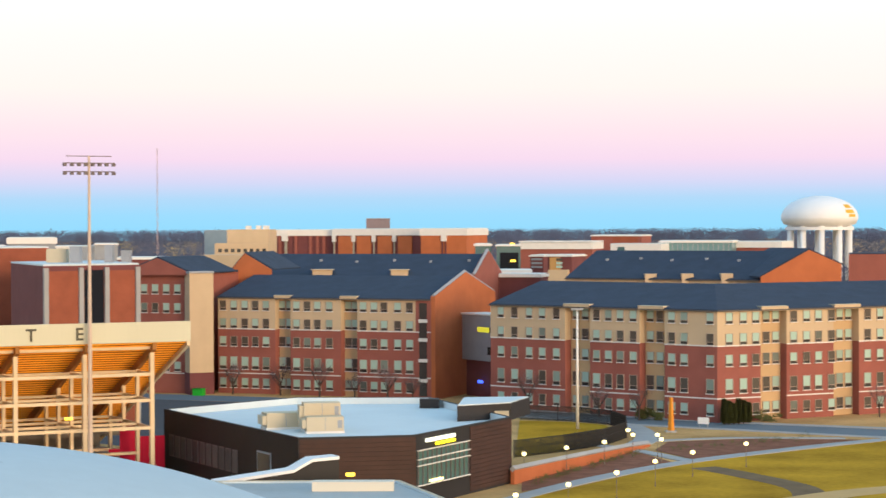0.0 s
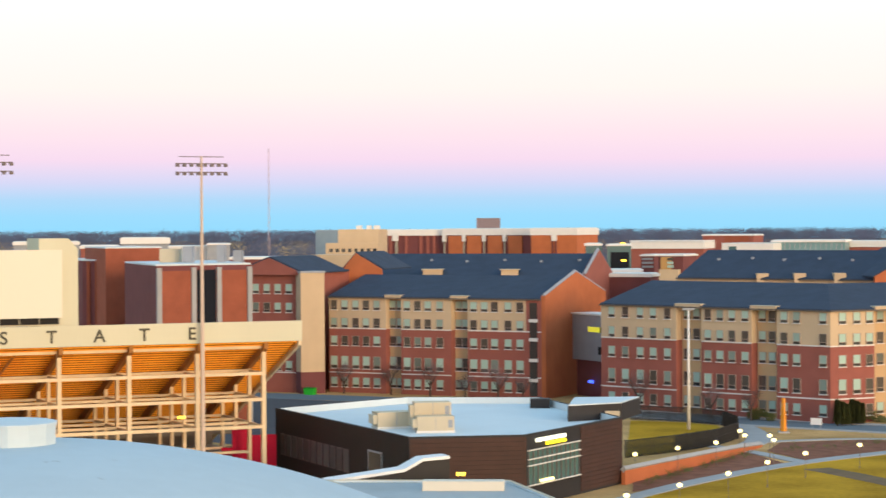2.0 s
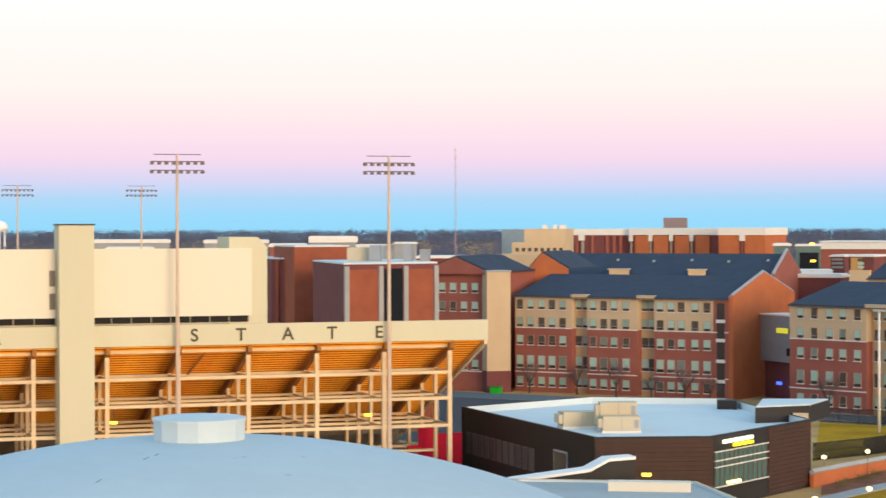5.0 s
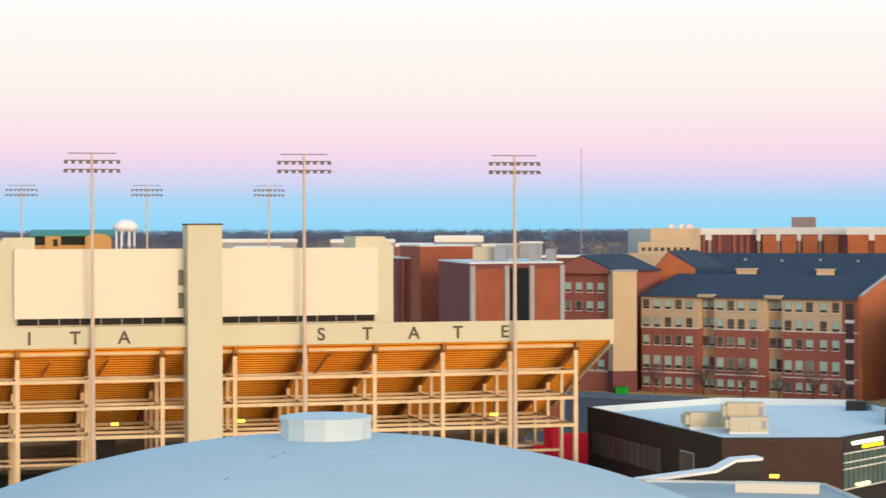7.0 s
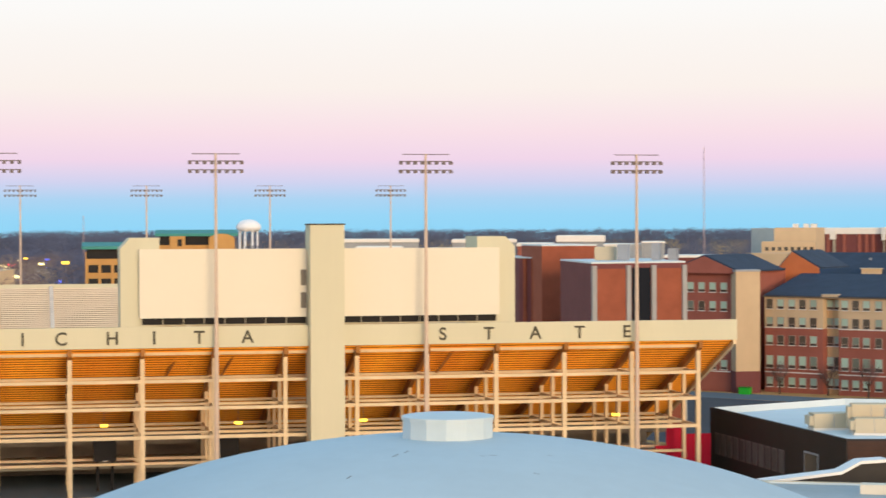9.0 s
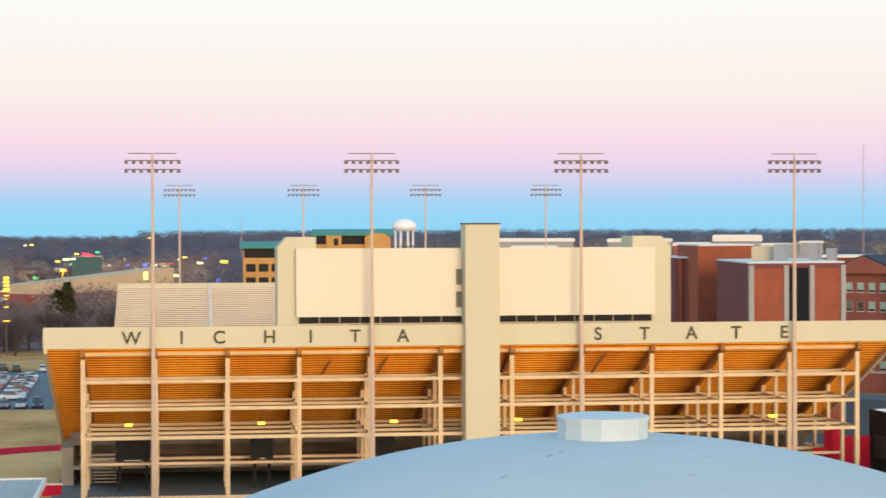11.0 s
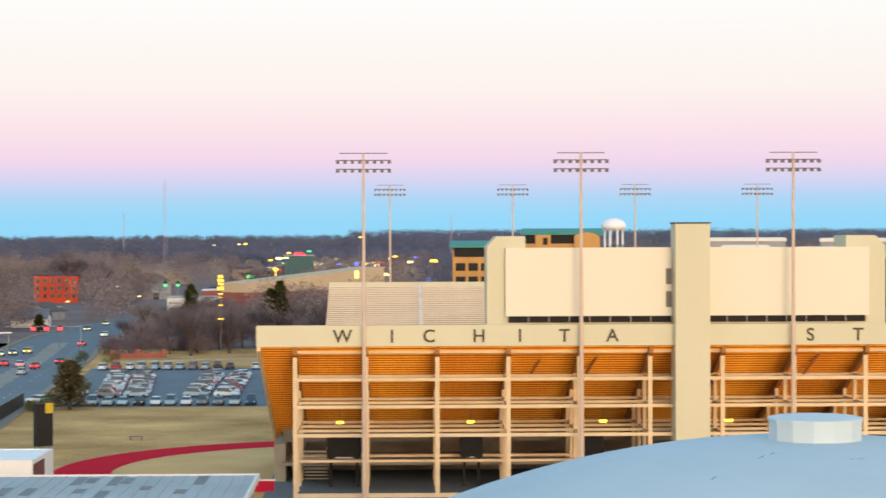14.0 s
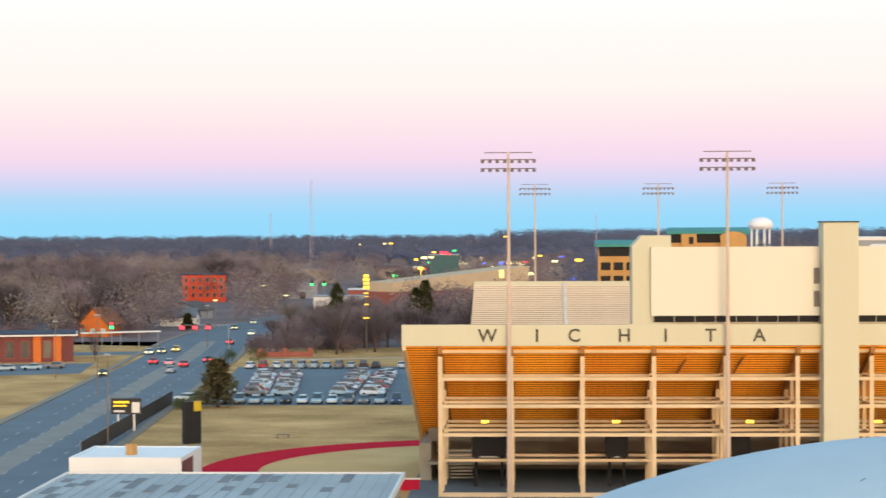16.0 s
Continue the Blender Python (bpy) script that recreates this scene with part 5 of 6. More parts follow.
for x, y, a, colr in ((-52.8, 401, 60, "black"), (-49.8, 399.5, 60, "dark blue"), (-33.0, 350, 20, "grey")):
    park(colr, pose(x, y, 0.03, 0, 0, a), True)
gb = thing("green_bin", "bright green waste skip by the street", "waste skip", pose(-45.0, 388.5, 0, 0, 0, -20))
part("tub", boxes((-0.95, 0.95, -0.7, 0.7, 0.0, 1.2)), pm("bright_green_paint", (0.02, 0.42, 0.03), 0.5, 0.1), gb)
part("lid", boxes((-1.0, 1.0, -0.75, 0.75, 1.2, 1.35)), pm("dark_green_lid", (0.01, 0.2, 0.02), 0.5, 0.1), gb)
bn = thing("bench", "dark low bench on the dry grass", "bench", STAD @ pose(-22, 69, 0))
part("seat", boxes((-1.0, 1.0, -0.25, 0.25, 0.5, 0.62)), dark_bar, bn)
for x in (-0.8, 0.8):
    part("leg", boxes((x - 0.08, x + 0.08, -0.2, 0.2, 0, 0.5)), dark_bar, bn)

# dry verge, running track, field
local_sheet("verge", [(-46, 70), (14, 70), (14, 125), (-43, 125)], 0.02, grass, "dry tan grass verge")
bm = bmesh.new()
n = 48
inn, out = [], []
for i in range(n + 1):
    a = math.radians(85 + 125 * i / n)
    inn.append(bm.verts.new((10 + 30.2 * math.cos(a), 30 + 30.2 * math.sin(a), 0)))
    out.append(bm.verts.new((10 + 37.8 * math.cos(a), 30 + 37.8 * math.sin(a), 0)))
for i in range(n):
    bm.faces.new((inn[i], inn[i + 1], out[i + 1], out[i]))
solid("running_track", bm, track_m, "curved red running track", "running track", STAD @ pose(0, 0, 0.05), kind="structure")
bm = bmesh.new()
bm.faces.new([bm.verts.new((10 + 30.2 * math.cos(math.radians(a)), 30 + 30.2 * math.sin(math.radians(a)), 0)) for a in range(85, 211, 5)] + [bm.verts.new((12, 12, 0))])
solid("infield", bm, earth, "pale bare earth inside the track", "ground", STAD @ pose(0, 0, 0.04), kind="structure")

fence = thing("windscreen_fence", "black fabric fence along the avenue", "fence", STAD)
for k in range(16):
    f0, f1 = k / 16, (k + 1) / 16
    p, q = Vector((-45.6, 40)).lerp(Vector((-48.6, 128)), f0), Vector((-45.6, 40)).lerp(Vector((-48.6, 128)), f1)
    bm = bmesh.new()
    prism(bm, [tuple(p), tuple(p + Vector((0.06, 0))), tuple(q + Vector((0.06, 0))), tuple(q)], 0.15, 2.4)
    part("screen", bm, black_paint, fence)
    bm = bmesh.new()
    tube(bm, (*p, 0), (*p, 2.6), 0.06, 0.06, 6)
    part("post", bm, grey_metal, fence)
sb = thing("scoreboard", "tall black scoreboard seen at an angle, yellow top", "scoreboard", STAD @ pose(-33.6, 57.8, 0, 0, 0, 35))
part("cabinet", boxes((-1.25, 1.25, -0.5, 0.5, 0.4, 6.4)), black_paint, sb)
part("header", boxes((0.1, 1.25, -0.56, -0.5, 5.0, 6.4)), pm("yellow_sign_paint", (0.55, 0.40, 0.02), 0.6, 0.1), sb)
part("leg", boxes((-1.3, -1.0, -0.2, 0.2, 0, 0.4), (1.0, 1.3, -0.2, 0.2, 0, 0.4)), grey_metal, sb)
bb = thing("roadside_sign", "roadside message board with yellow and grey bars", "sign", STAD @ pose(-47.3, 80, 0, 0, 0, 3))
part("board", boxes((-2.3, 2.3, -0.25, 0.25, 2.6, 5.0)), black_paint, bb)
part("message_bar", boxes((-1.9, 0.5, -0.3, -0.25, 4.25, 4.6), (-1.9, 0.1, -0.3, -0.25, 3.75, 4.0)), glowing("sign_amber", (0.9, 0.6, 0.02), 0.6), bb)
part("message_bar", boxes((-1.9, -0.2, -0.3, -0.25, 2.9, 3.2)), white_trim, bb)
part("message_bar", boxes((0.9, 2.1, -0.3, -0.25, 2.8, 4.4)), white_trim, bb)
for x in (-1.2, 1.2):
    part("leg", boxes((x - 0.15, x + 0.15, -0.15, 0.15, 0, 2.6)), white_trim, bb)

# low buildings close to the avenue
b = slab_building("pump_house", "low white flat-roofed service building", "building", [(-151.5, 190.0), (-140.0, 195.6), (-145.2, 207.0), (-156.9, 201.6)], 5.0, white_paint, white_paint, 0.2)
part("side_wall", boxes((0.0, 0.06, 0.3, 12.0, 0.2, 4.5)), brick_plum_and_shade, b, m=pose(-140.0, 195.6, 0, 0, 0, 25))
part("vent", boxes((-148.2, -147.3, 196.2, 197.2, 4.8, 6.1)), tan_brick, b)
g = thing("metal_roof_building", "low building with weathered grey metal roof and dark patches", "building", pose(-127.8, 153.1, 0, 0, 0, 26))
part("wall", boxes((0.3, 34.0, -12, 19.6, 0, 5.6)), concrete_grey, g)
part("roof", boxes((0, 34.3, -12.3, 19.9, 5.6, 5.95)), old_roof, g)
part("eave_trim", boxes((-0.15, 34.45, 19.75, 20.05, 5.5, 6.12), (34.15, 34.45, -12.3, 19.75, 5.5, 6.12), (-0.15, 0.15, -12.3, 19.75, 5.5, 6.12)), white_trim, g)
seam = mesh_of("roof_seam", boxes((-0.04, 0.04, -12.2, 19.7, 5.95, 6.02)), old_roof)
for i in range(28):
    part("roof_seam", seam, None, g, m=pose(0.8 + i * 1.2, 0, 0))
rp = random.Random(9)
for i in range(26):
    x, y = 0.85 + 1.2 * rp.randrange(27), rp.uniform(-8, 15)
    part("roof_patch", boxes((x, x + 1.1, y, y + rp.uniform(2.0, 7.5), 5.955, 5.962 + 0.003 * i)), old_patch, g)

# long tan ballpark wall with brick foot
b = thing("long_low_building", "long low building with tan sloping parapet and brick wall", "building", pose(-344.0, 598.1, 0, 0, 0, 73.7))
part("wall", boxes((0, 66, 0, 12, 0, 9.6)), brick_red, b)
bm = bmesh.new()
a = [bm.verts.new(p) for p in ((0, -0.3, 9.6), (66, -0.3, 9.6), (66, -0.3, 16.9), (0, -0.3, 12.6))]
c = [bm.verts.new((v.co.x, 12.2, v.co.z)) for v in a]
bm.faces.new(a), bm.faces.new(c[::-1])
for i in range(4):
    bm.faces.new((a[i], a[(i + 1) % 4], c[(i + 1) % 4], c[i]))
part("parapet", bm, tan_stucco, b)
part("lit_sign", boxes((51, 52.8, -0.6, -0.35, 13.2, 15.8)), glowing("amber_sign", (1.0, 0.8, 0.25), 1.2), b)

# led price sign and street things
s = thing("led_sign", "tall yellow glowing sign column", "sign", pose(-264.6, 447.6, 0, 0, 0, 30))
part("pole", boxes((-0.14, 0.14, -0.14, 0.14, 0, 19.2)), dark_bar, s)
for i, (z0, z1, wd) in enumerate(((18.5, 19.2, 0.6), (17.6, 18.25, 0.75), (16.75, 17.35, 0.65), (15.6, 16.4, 0.75), (14.5, 14.75, 0.6), (13.7, 13.85, 0.5), (11.75, 12.0, 0.55), (8.35, 8.65, 0.75))):
    part("lit_panel", boxes((-wd, wd, -0.5, -0.25, z0, z1)), glowing("sign_led", (1.0, 0.68, 0.06), 1.0), s)
for x, y, z, c in ((-94.5, 301.1, 4.8, lamp_green), (-69, 545, 9, lamp_green), (-64.5, 546, 9, lamp_green)):
    s = thing("traffic_signal", "traffic signal showing green", "traffic light", STAD @ pose(x, y, 0))
    bm = bmesh.new()
    tube(bm, (0, 0, 0), (0, 0, z), 0.12, 0.1, 6)
    part("post", bm, grey_metal, s)
    part("head", boxes((-0.6, 0.6, -0.25, 0.25, z, z + 1.9)), black_paint, s)
    part("lens", boxes((-0.55, 0.55, -0.3, -0.25, z + 0.1, z + 0.9)), c, s)
    if y < 400:
        part("lens", boxes((-0.4, 0.4, -0.3, -0.25, z + 1.3, z + 1.7)), lamp_red, s)


sa = thing("signal_arm", "signal mast arm with three red lights", "traffic light", STAD @ pose(-63.0, 293, 0))
bm = bmesh.new()
tube(bm, (0, 0, 0), (0, 0, 6.4), 0.16, 0.12, 8)
part("post", bm, grey_metal, sa)
bm = bmesh.new()
tube(bm, (0, 0, 6.2), (-19, 0, 6.2), 0.1, 0.07, 6)
part("arm", bm, grey_metal, sa)
for x in (-11.8, -8.6, -5.2):
    hd = part("signal_head", boxes((x - 0.45, x + 0.45, -0.3, 0.1, 4.9, 6.5)), black_paint, sa)
    part("lens", boxes((x - 0.55, x + 0.55, -0.36, -0.3, 5.2, 6.0)), lamp_red, hd, "glowing red lens")


def street_pole(x, y, h, lit, arm=0.0):
    s = thing("street_light", "brown wooden street light pole", "street light", STAD @ pose(x, y, 0), "street poles")
    bm = bmesh.new()
    tube(bm, (0, 0, 0), (0, 0, h), 0.12, 0.07, 8)
    part("pole", bm, pole_wood, s)
    part("arm", boxes((-0.9, 0.9, -0.05, 0.05, h - 0.5, h - 0.4)), pole_wood, s)
    part("lamp_head", boxes((-0.5 + arm, 0.5 + arm, -0.2, 0.2, h - 0.25, h)), lit or grey_metal, s)


for x, y, h, lit in ((-66.0, 148.1, 15, None), (-46.0, 60, 13, None), (-69.5, 300, 11, None), (-83.5, 190, 12, None), (-82, 395, 9, lamp_white),
                     (-66, 440, 9, lamp_white), (-84, 520, 10, lamp_white), (-56, 505, 9, lamp_white)):
    street_pole(x, y, h, lit)

# far shops and lights along the strip
rl = random.Random(21)
for i in range(16):
    x, y = -40 + rl.uniform(-40, 75), 640 + i * 48 + rl.uniform(-10, 10)
    w, z = rl.uniform(12, 30), rl.uniform(4, 7)
    s = thing("roadside_shop", "low flat-roofed roadside shop with lit signs", "shop", STAD @ pose(x, y, 0, 0, 0, rl.uniform(-8, 8)), "far shops")
    part("wall", boxes((0, w, 0, 12, 0, z)), (tan_stucco, brick_red, grey_metal, white_trim)[i % 4], s)
    part("roof", boxes((-0.3, w + 0.3, -0.3, 12.3, z, z + 0.5)), white_roof if i % 2 else slate, s)
    part("lit_sign", boxes((w * 0.2, w * 0.2 + rl.uniform(2, 6), -0.6, -0.3, z - 1.6, z - 0.5)), (lamp_white, lamp_yellow, lamp_red, lamp_white, lamp_green)[i % 5], s)
    part("pole_sign", boxes((w + 2, w + 2 + rl.uniform(1.5, 4), -1, -0.6, z + 2, z + 3.2), (w + 3, w + 3.3, -0.9, -0.7, 0, z + 2)), (lamp_white, lamp_white, lamp_red, lamp_yellow, lamp_blue)[(i * 2) % 5], s)

for i in range(22):                       # flat roofs strewn between the strip and the ballpark
    d, a = rl.uniform(720, 1350), radians(rl.uniform(25.5, 33.5))
    w, z = rl.uniform(8, 24), rl.uniform(4.5, 8)
    s = thing("roadside_shop", "low pale-roofed shed among bare trees", "shop", pose(-d * math.sin(a), d * math.cos(a), 0, 0, 0, rl.uniform(10, 45)), "far shops")
    part("wall", boxes((0, w, 0, 10, 0, z)), (tan_stucco, white_trim, brick_red, grey_metal, beige_metal)[i % 5], s)
    part("roof", boxes((-0.3, w + 0.3, -0.3, 10.3, z, z + 0.5)), (white_roof, grey_metal, slate)[i % 3], s)
    part("door", boxes((w * 0.4, w * 0.4 + 2.4, -0.1, 0, 0, 2.8)), dark, s)
for x, y, z, w, mt in ((-752, 1298, 18.6, 1.6, lamp_white), (-748, 1300, 18.9, 2.2, lamp_yellow), (-464, 829, 16.0, 1.6, lamp_yellow), (-461, 831, 16.8, 2.4, lamp_white), (-458, 832, 17.0, 1.8, lamp_white), (-481, 877, 18.6, 1.6, lamp_yellow), (-477, 879, 18.3, 3.2, lamp_red), (-475, 880, 17.8, 1.8, lamp_red), (-496, 925, 18.8, 1.8, lamp_green), (-368, 710, 16.8, 1.0, lamp_blue), (-388, 700, 14.8, 0.8, lamp_red), (-406, 803, 26.4, 1.0, lamp_yellow), (-767, 1289, 18.2, 1.0, lamp_white), (-344, 722, 17.5, 1.8, lamp_white), (-336, 726, 17.9, 2.4, lamp_yellow), (-393, 810, 18.2, 1.4, lamp_yellow)):
    s = thing("pole_sign", "distant glowing sign on a pole", "sign", pose(x, y, 0), "far signs")
    part("pole", boxes((-0.1, 0.1, 0, 0.2, 0, z)), pole_wood, s)
    part("lit_panel", boxes((-w * 0.6, w * 0.6, -0.3, 0, z - w * 0.18, z + w * 0.18)), mt, s)

b = thing("dark_teal_shop", "large dark teal shed beside the strip", "shop", pose(-483.0, 875.6, 0, 0, 0, 28.4))
part("wall", boxes((0, 14.0, 0, 12, 0, 17.2)), pm("dark_teal_sheeting", (0.035, 0.10, 0.11), 0.6, 0.15), b)
part("roof", boxes((-0.3, 14.3, -0.3, 12.3, 17.2, 17.6)), grey_metal, b)

# ---- houses across the avenue ----


def gabled_house(label, x, y, ang, w, d, eave, rise, wall, roof):
    h = thing("house", label, "house", STAD @ pose(x, y, 0, 0, 0, ang))
    part("wall", boxes((0, w, 0, d, 0, eave)), wall, h)
    bm = bmesh.new()
    a = [bm.verts.new(p) for p in ((0, -0.02, eave), (w, -0.02, eave), (w / 2, -0.02, eave + rise))]
    b = [bm.verts.new((v.co.x, d + 0.02, v.co.z)) for v in a]
    bm.faces.new(a), bm.faces.new(b[::-1])
    for i in range(3):
        bm.faces.new((a[i], a[(i + 1) % 3], b[(i + 1) % 3], b[i]))
    part("gable", bm, wall, h)
    bm = bmesh.new()
    for s in (0, 1):
        e, pk = (-0.5 if s == 0 else w + 0.5), w / 2
        q = [bm.verts.new(p) for p in ((e, -0.5, eave - 0.2), (pk, -0.5, eave + rise + 0.25), (pk, d + 0.5, eave + rise + 0.25), (e, d + 0.5, eave - 0.2),
                                       (e, -0.5, eave + 0.05), (pk, -0.5, eave + rise + 0.5), (pk, d + 0.5, eave + rise + 0.5), (e, d + 0.5, eave + 0.05))]
        for f in ((0, 1, 2, 3), (4, 5, 6, 7), (0, 1, 5, 4), (1, 2, 6, 5), (2, 3, 7, 6), (3, 0, 4, 7)):
            bm.faces.new([q[i] for i in f])
    part("roof", bm, roof, h)
    for i in range(int(w / 3)):
        wn = part("window", boxes((1.0 + i * 3, 2.2 + i * 3, -0.08, 0, 1.0, 2.4)), white_trim, h)
        part("pane", boxes((1.1 + i * 3, 2.1 + i * 3, -0.1, -0.08, 1.1, 2.3)), pane_m, wn)
    return h


ap = thing("apartment_block", "red brick block of flats among bare trees", "apartment block", STAD @ pose(-132, 630, 0, 0, 0, 8))
part("wall", boxes((0, 18, 0, 12, 0, 11.2)), pm("bright_red_brick", (0.62, 0.075, 0.03), 0.9, 0.1, 0.3, 6, 0.2), ap)
part("roof", boxes((-0.5, 18.5, -0.5, 12.5, 11.2, 11.7)), slate, ap)
for i in range(6):
    for z in (2.0, 5.0, 8.2):
        wn = part("window", boxes((1.0 + i * 2.9, 2.3 + i * 2.9, -0.1, 0, z, z + 1.8)), window_frame_m, ap)
        part("pane", boxes((1.1 + i * 2.9, 2.2 + i * 2.9, -0.13, -0.1, z + 0.1, z + 1.7)), pane_dark, wn)
orange_brick = pm("orange_brick_gable", (0.62, 0.17, 0.035), 0.9, 0.12, 0.3, 6, 0.2)
gabled_house("orange brick house with steep gable", -115.5, 356, -8, 9.0, 14, 3.2, 4.6, orange_brick, pm("rust_shingle", (0.28, 0.12, 0.06), 0.9, 0.2))
gabled_house("white house with grey roof", -92.0, 418, 90, 8, 11, 2.8, 2.4, white_trim, pm("grey_shingle", (0.14, 0.16, 0.19), 0.9, 0.2))
lb = thing("low_brick_shop", "low dark brick shop with pale flat eave and orange piers", "shop", pose(-330.3, 373.7, 0, 0, 0, 38.4))
part("wall", boxes((0, 26.5, 0, 14, 0, 6.0)), brick_plum_and_shade, lb)
part("eave", boxes((-1, 27.5, -1.6, 15, 6.0, 6.35)), white_trim, lb)
part("roof", boxes((-0.6, 27.1, -1.2, 14.6, 6.35, 6.7)), slate, lb)
for x in (18.2, 22.8):
    part("pier", boxes((x - 0.9, x + 0.9, -0.5, 0, 0, 6.0)), orange_brick, lb)
for x in (12.0, 15.5, 20.5):
    wn = part("window", boxes((x - 1.0, x + 1.0, -0.1, 0, 0.8, 5.0)), brick_red, lb)
    part("pane", boxes((x - 0.85, x + 0.85, -0.14, -0.1, 1.0, 4.8)), pane_m if x > 20 else pane_dark, wn)
aw = thing("long_awning", "long pale flat awning on thin posts", "awning", pose(-337.0, 427.9, 0, 0, 0, 52.0))
part("awning_roof", boxes((0, 20.5, -1.2, 1.2, 4.1, 4.4)), white_trim, aw)
for i in range(5):
    part("post", boxes((0.3 + i * 4.9, 0.45 + i * 4.9, -0.1, 0.1, 0, 4.1)), grey_metal, aw)
rw = thing("campus_gate_wall", "low red brick entrance wall with piers", "wall", STAD @ pose(-47, 262, 0, 0, 0, 12))
part("brickwork", boxes((-4, 8, -0.3, 0.3, 0, 1.2)), brick_red, rw)
for x in (-4, 2, 8):
    part("pier", boxes((x - 0.6, x + 0.6, -0.6, 0.6, 0, 2.1)), brick_red, rw)
hr = random.Random(31)
for i in range(26):
    x, y = hr.uniform(-330, -110), hr.uniform(420, 1000)
    gabled_house("small house among bare trees", x, y, hr.uniform(-25, 25), hr.uniform(9, 13), 9, 3.0, hr.uniform(2, 3.2), (white_trim, tan_stucco, brick_red, grey_metal)[i % 4], (slate, pm("house_shingle", (0.10, 0.09, 0.085), 0.9, 0.2))[i % 2])

# ---- trees ----


def twig_tris(rng, n, rx, rz, zc, lumps, size):
    """Many slim twig blades in an uneven crown of several lumps."""
    verts, faces = [], []
    cs = [(Vector((rng.gauss(0, 0.42) * rx, rng.gauss(0, 0.42) * rx, zc + rng.gauss(0, 0.38) * rz)), rng.uniform(0.32, 0.58)) for _ in range(lumps)]
    for i in range(n):
        c, s = cs[i % lumps]
        d = Vector((rng.gauss(0, 1), rng.gauss(0, 1), rng.gauss(0, 1))).normalized()
        p = c + Vector((d.x * rx, d.y * rx, d.z * rz)) * s * rng.random() ** 0.45
        up = (d + Vector((rng.gauss(0, 0.5), rng.gauss(0, 0.5), 0.7))).normalized() * size * rng.uniform(0.6, 1.5)
        side = up.cross(Vector((rng.gauss(0, 1), rng.gauss(0, 1), rng.gauss(0, 1)))).normalized() * size * rng.uniform(0.05, 0.12)
        k = len(verts)
        verts += [p - side, p + side, p + up + side * 0.3]
        faces.append((k, k + 1, k + 2))
    return verts, faces


def trunk_mesh(rng, h):
    bm = bmesh.new()
    tube(bm, (0, 0, 0), (0, 0, h * 0.35), h * 0.028, h * 0.02, 7)
    for i in range(7):
        a = i * 2.4 + rng.random()
        p = Vector((0, 0, h * rng.uniform(0.22, 0.36)))
        q = p + Vector((math.cos(a) * h * 0.16, math.sin(a) * h * 0.16, h * rng.uniform(0.2, 0.3)))
        tube(bm, p, q, h * 0.013, h * 0.008, 5)
        for k in range(3):
            b = a + rng.uniform(-0.9, 0.9)
            r = q + Vector((math.cos(b) * h * 0.13, math.sin(b) * h * 0.13, h * rng.uniform(0.12, 0.28)))
            tube(bm, q, r, h * 0.007, h * 0.003, 4)
    return bm


def bare_tree(seed, h, spread, mt, n=5200, label="bare winter tree with fine brown twigs"):
    rng = random.Random(seed)
    t = thing("tree", label, "tree", pose(0, 0, 0), "bare trees")
    part("trunk", trunk_mesh(rng, h), pale_brown_bark, t)
    v, f = twig_tris(rng, n, spread, h * 0.34, h * 0.62, 14, h * 0.042)
    me = bpy.data.meshes.new("crown")
    me.from_pydata(v, [], f)
    me.materials.append(mt)
    part("crown", me, None, t)
    return t


KINDS = [bare_tree(1, 11, 4.6, twig_m), bare_tree(2, 13, 5.6, twig_m), bare_tree(3, 12, 5.2, twig_tan, label="bare winter tree with pale tan twigs"), bare_tree(4, 9.5, 4.4, twig_rust, label="bare tree with rust-brown twigs"),
         bare_tree(5, 14, 6.2, twig_m), bare_tree(6, 8, 2.4, twig_m, 1100, "young bare street tree")]
used = set()


def plant(k, x, y, s, rng, local=True):
    m = (STAD if local else Matrix.Identity(4)) @ pose(x, y, 0, 0, 0, rng.uniform(0, 360)) @ Matrix.Diagonal((s, s, s * rng.uniform(0.85, 1.1), 1))
    t = KINDS[k]
    if k not in used:
        used.add(k)
    else:
        t = copy_thing(KINDS[k], Matrix.Identity(4))
    t.matrix_basis = m


SIGHTS = [(-132, 630, 22, 0.0), (-114, 360, 12, 0.0), (-95, 412, 14, 0.0)]      # what shows through gaps between the trees


def hides(x, y):
    """Whether a tree would stand before one of the houses that show through gaps."""
    d, a = math.hypot(x, y), math.atan2(x, y)
    for sx, sy, w, _ in SIGHTS:
        p = STAD @ Vector((sx + w * 0.45, sy, 0))
        if d < p.length and abs(a - math.atan2(p.x, p.y)) < (w * 0.62) / p.length:
            return True
    return False


rt = random.Random(77)
spots = []
for i in range(46):                       # dark grove between the lot and the strip
    spots.append((rt.choice((0, 1, 4, 0)), rt.uniform(-44, 20), rt.uniform(268, 400), rt.uniform(0.7, 1.0)))
for i in range(150):                      # wooded streets across the avenue
    spots.append((rt.choice((0, 1, 2, 2, 3, 4)), rt.uniform(-235, -98), rt.uniform(335, 760), rt.uniform(0.9, 1.5)))
for i in range(60):                       # along the avenue
    y = rt.uniform(275, 600)
    spots.append((rt.choice((0, 1, 0, 2, 4)), np.interp(y, [p[1] for p in AX], [p[0] for p in AX]) + rt.uniform(17, 46), y, rt.uniform(0.55, 0.9)))
for i in range(40):
    spots.append((rt.choice((0, 1, 2, 4)), rt.uniform(-60, 60), rt.uniform(700, 1000), rt.uniform(0.7, 1.1)))
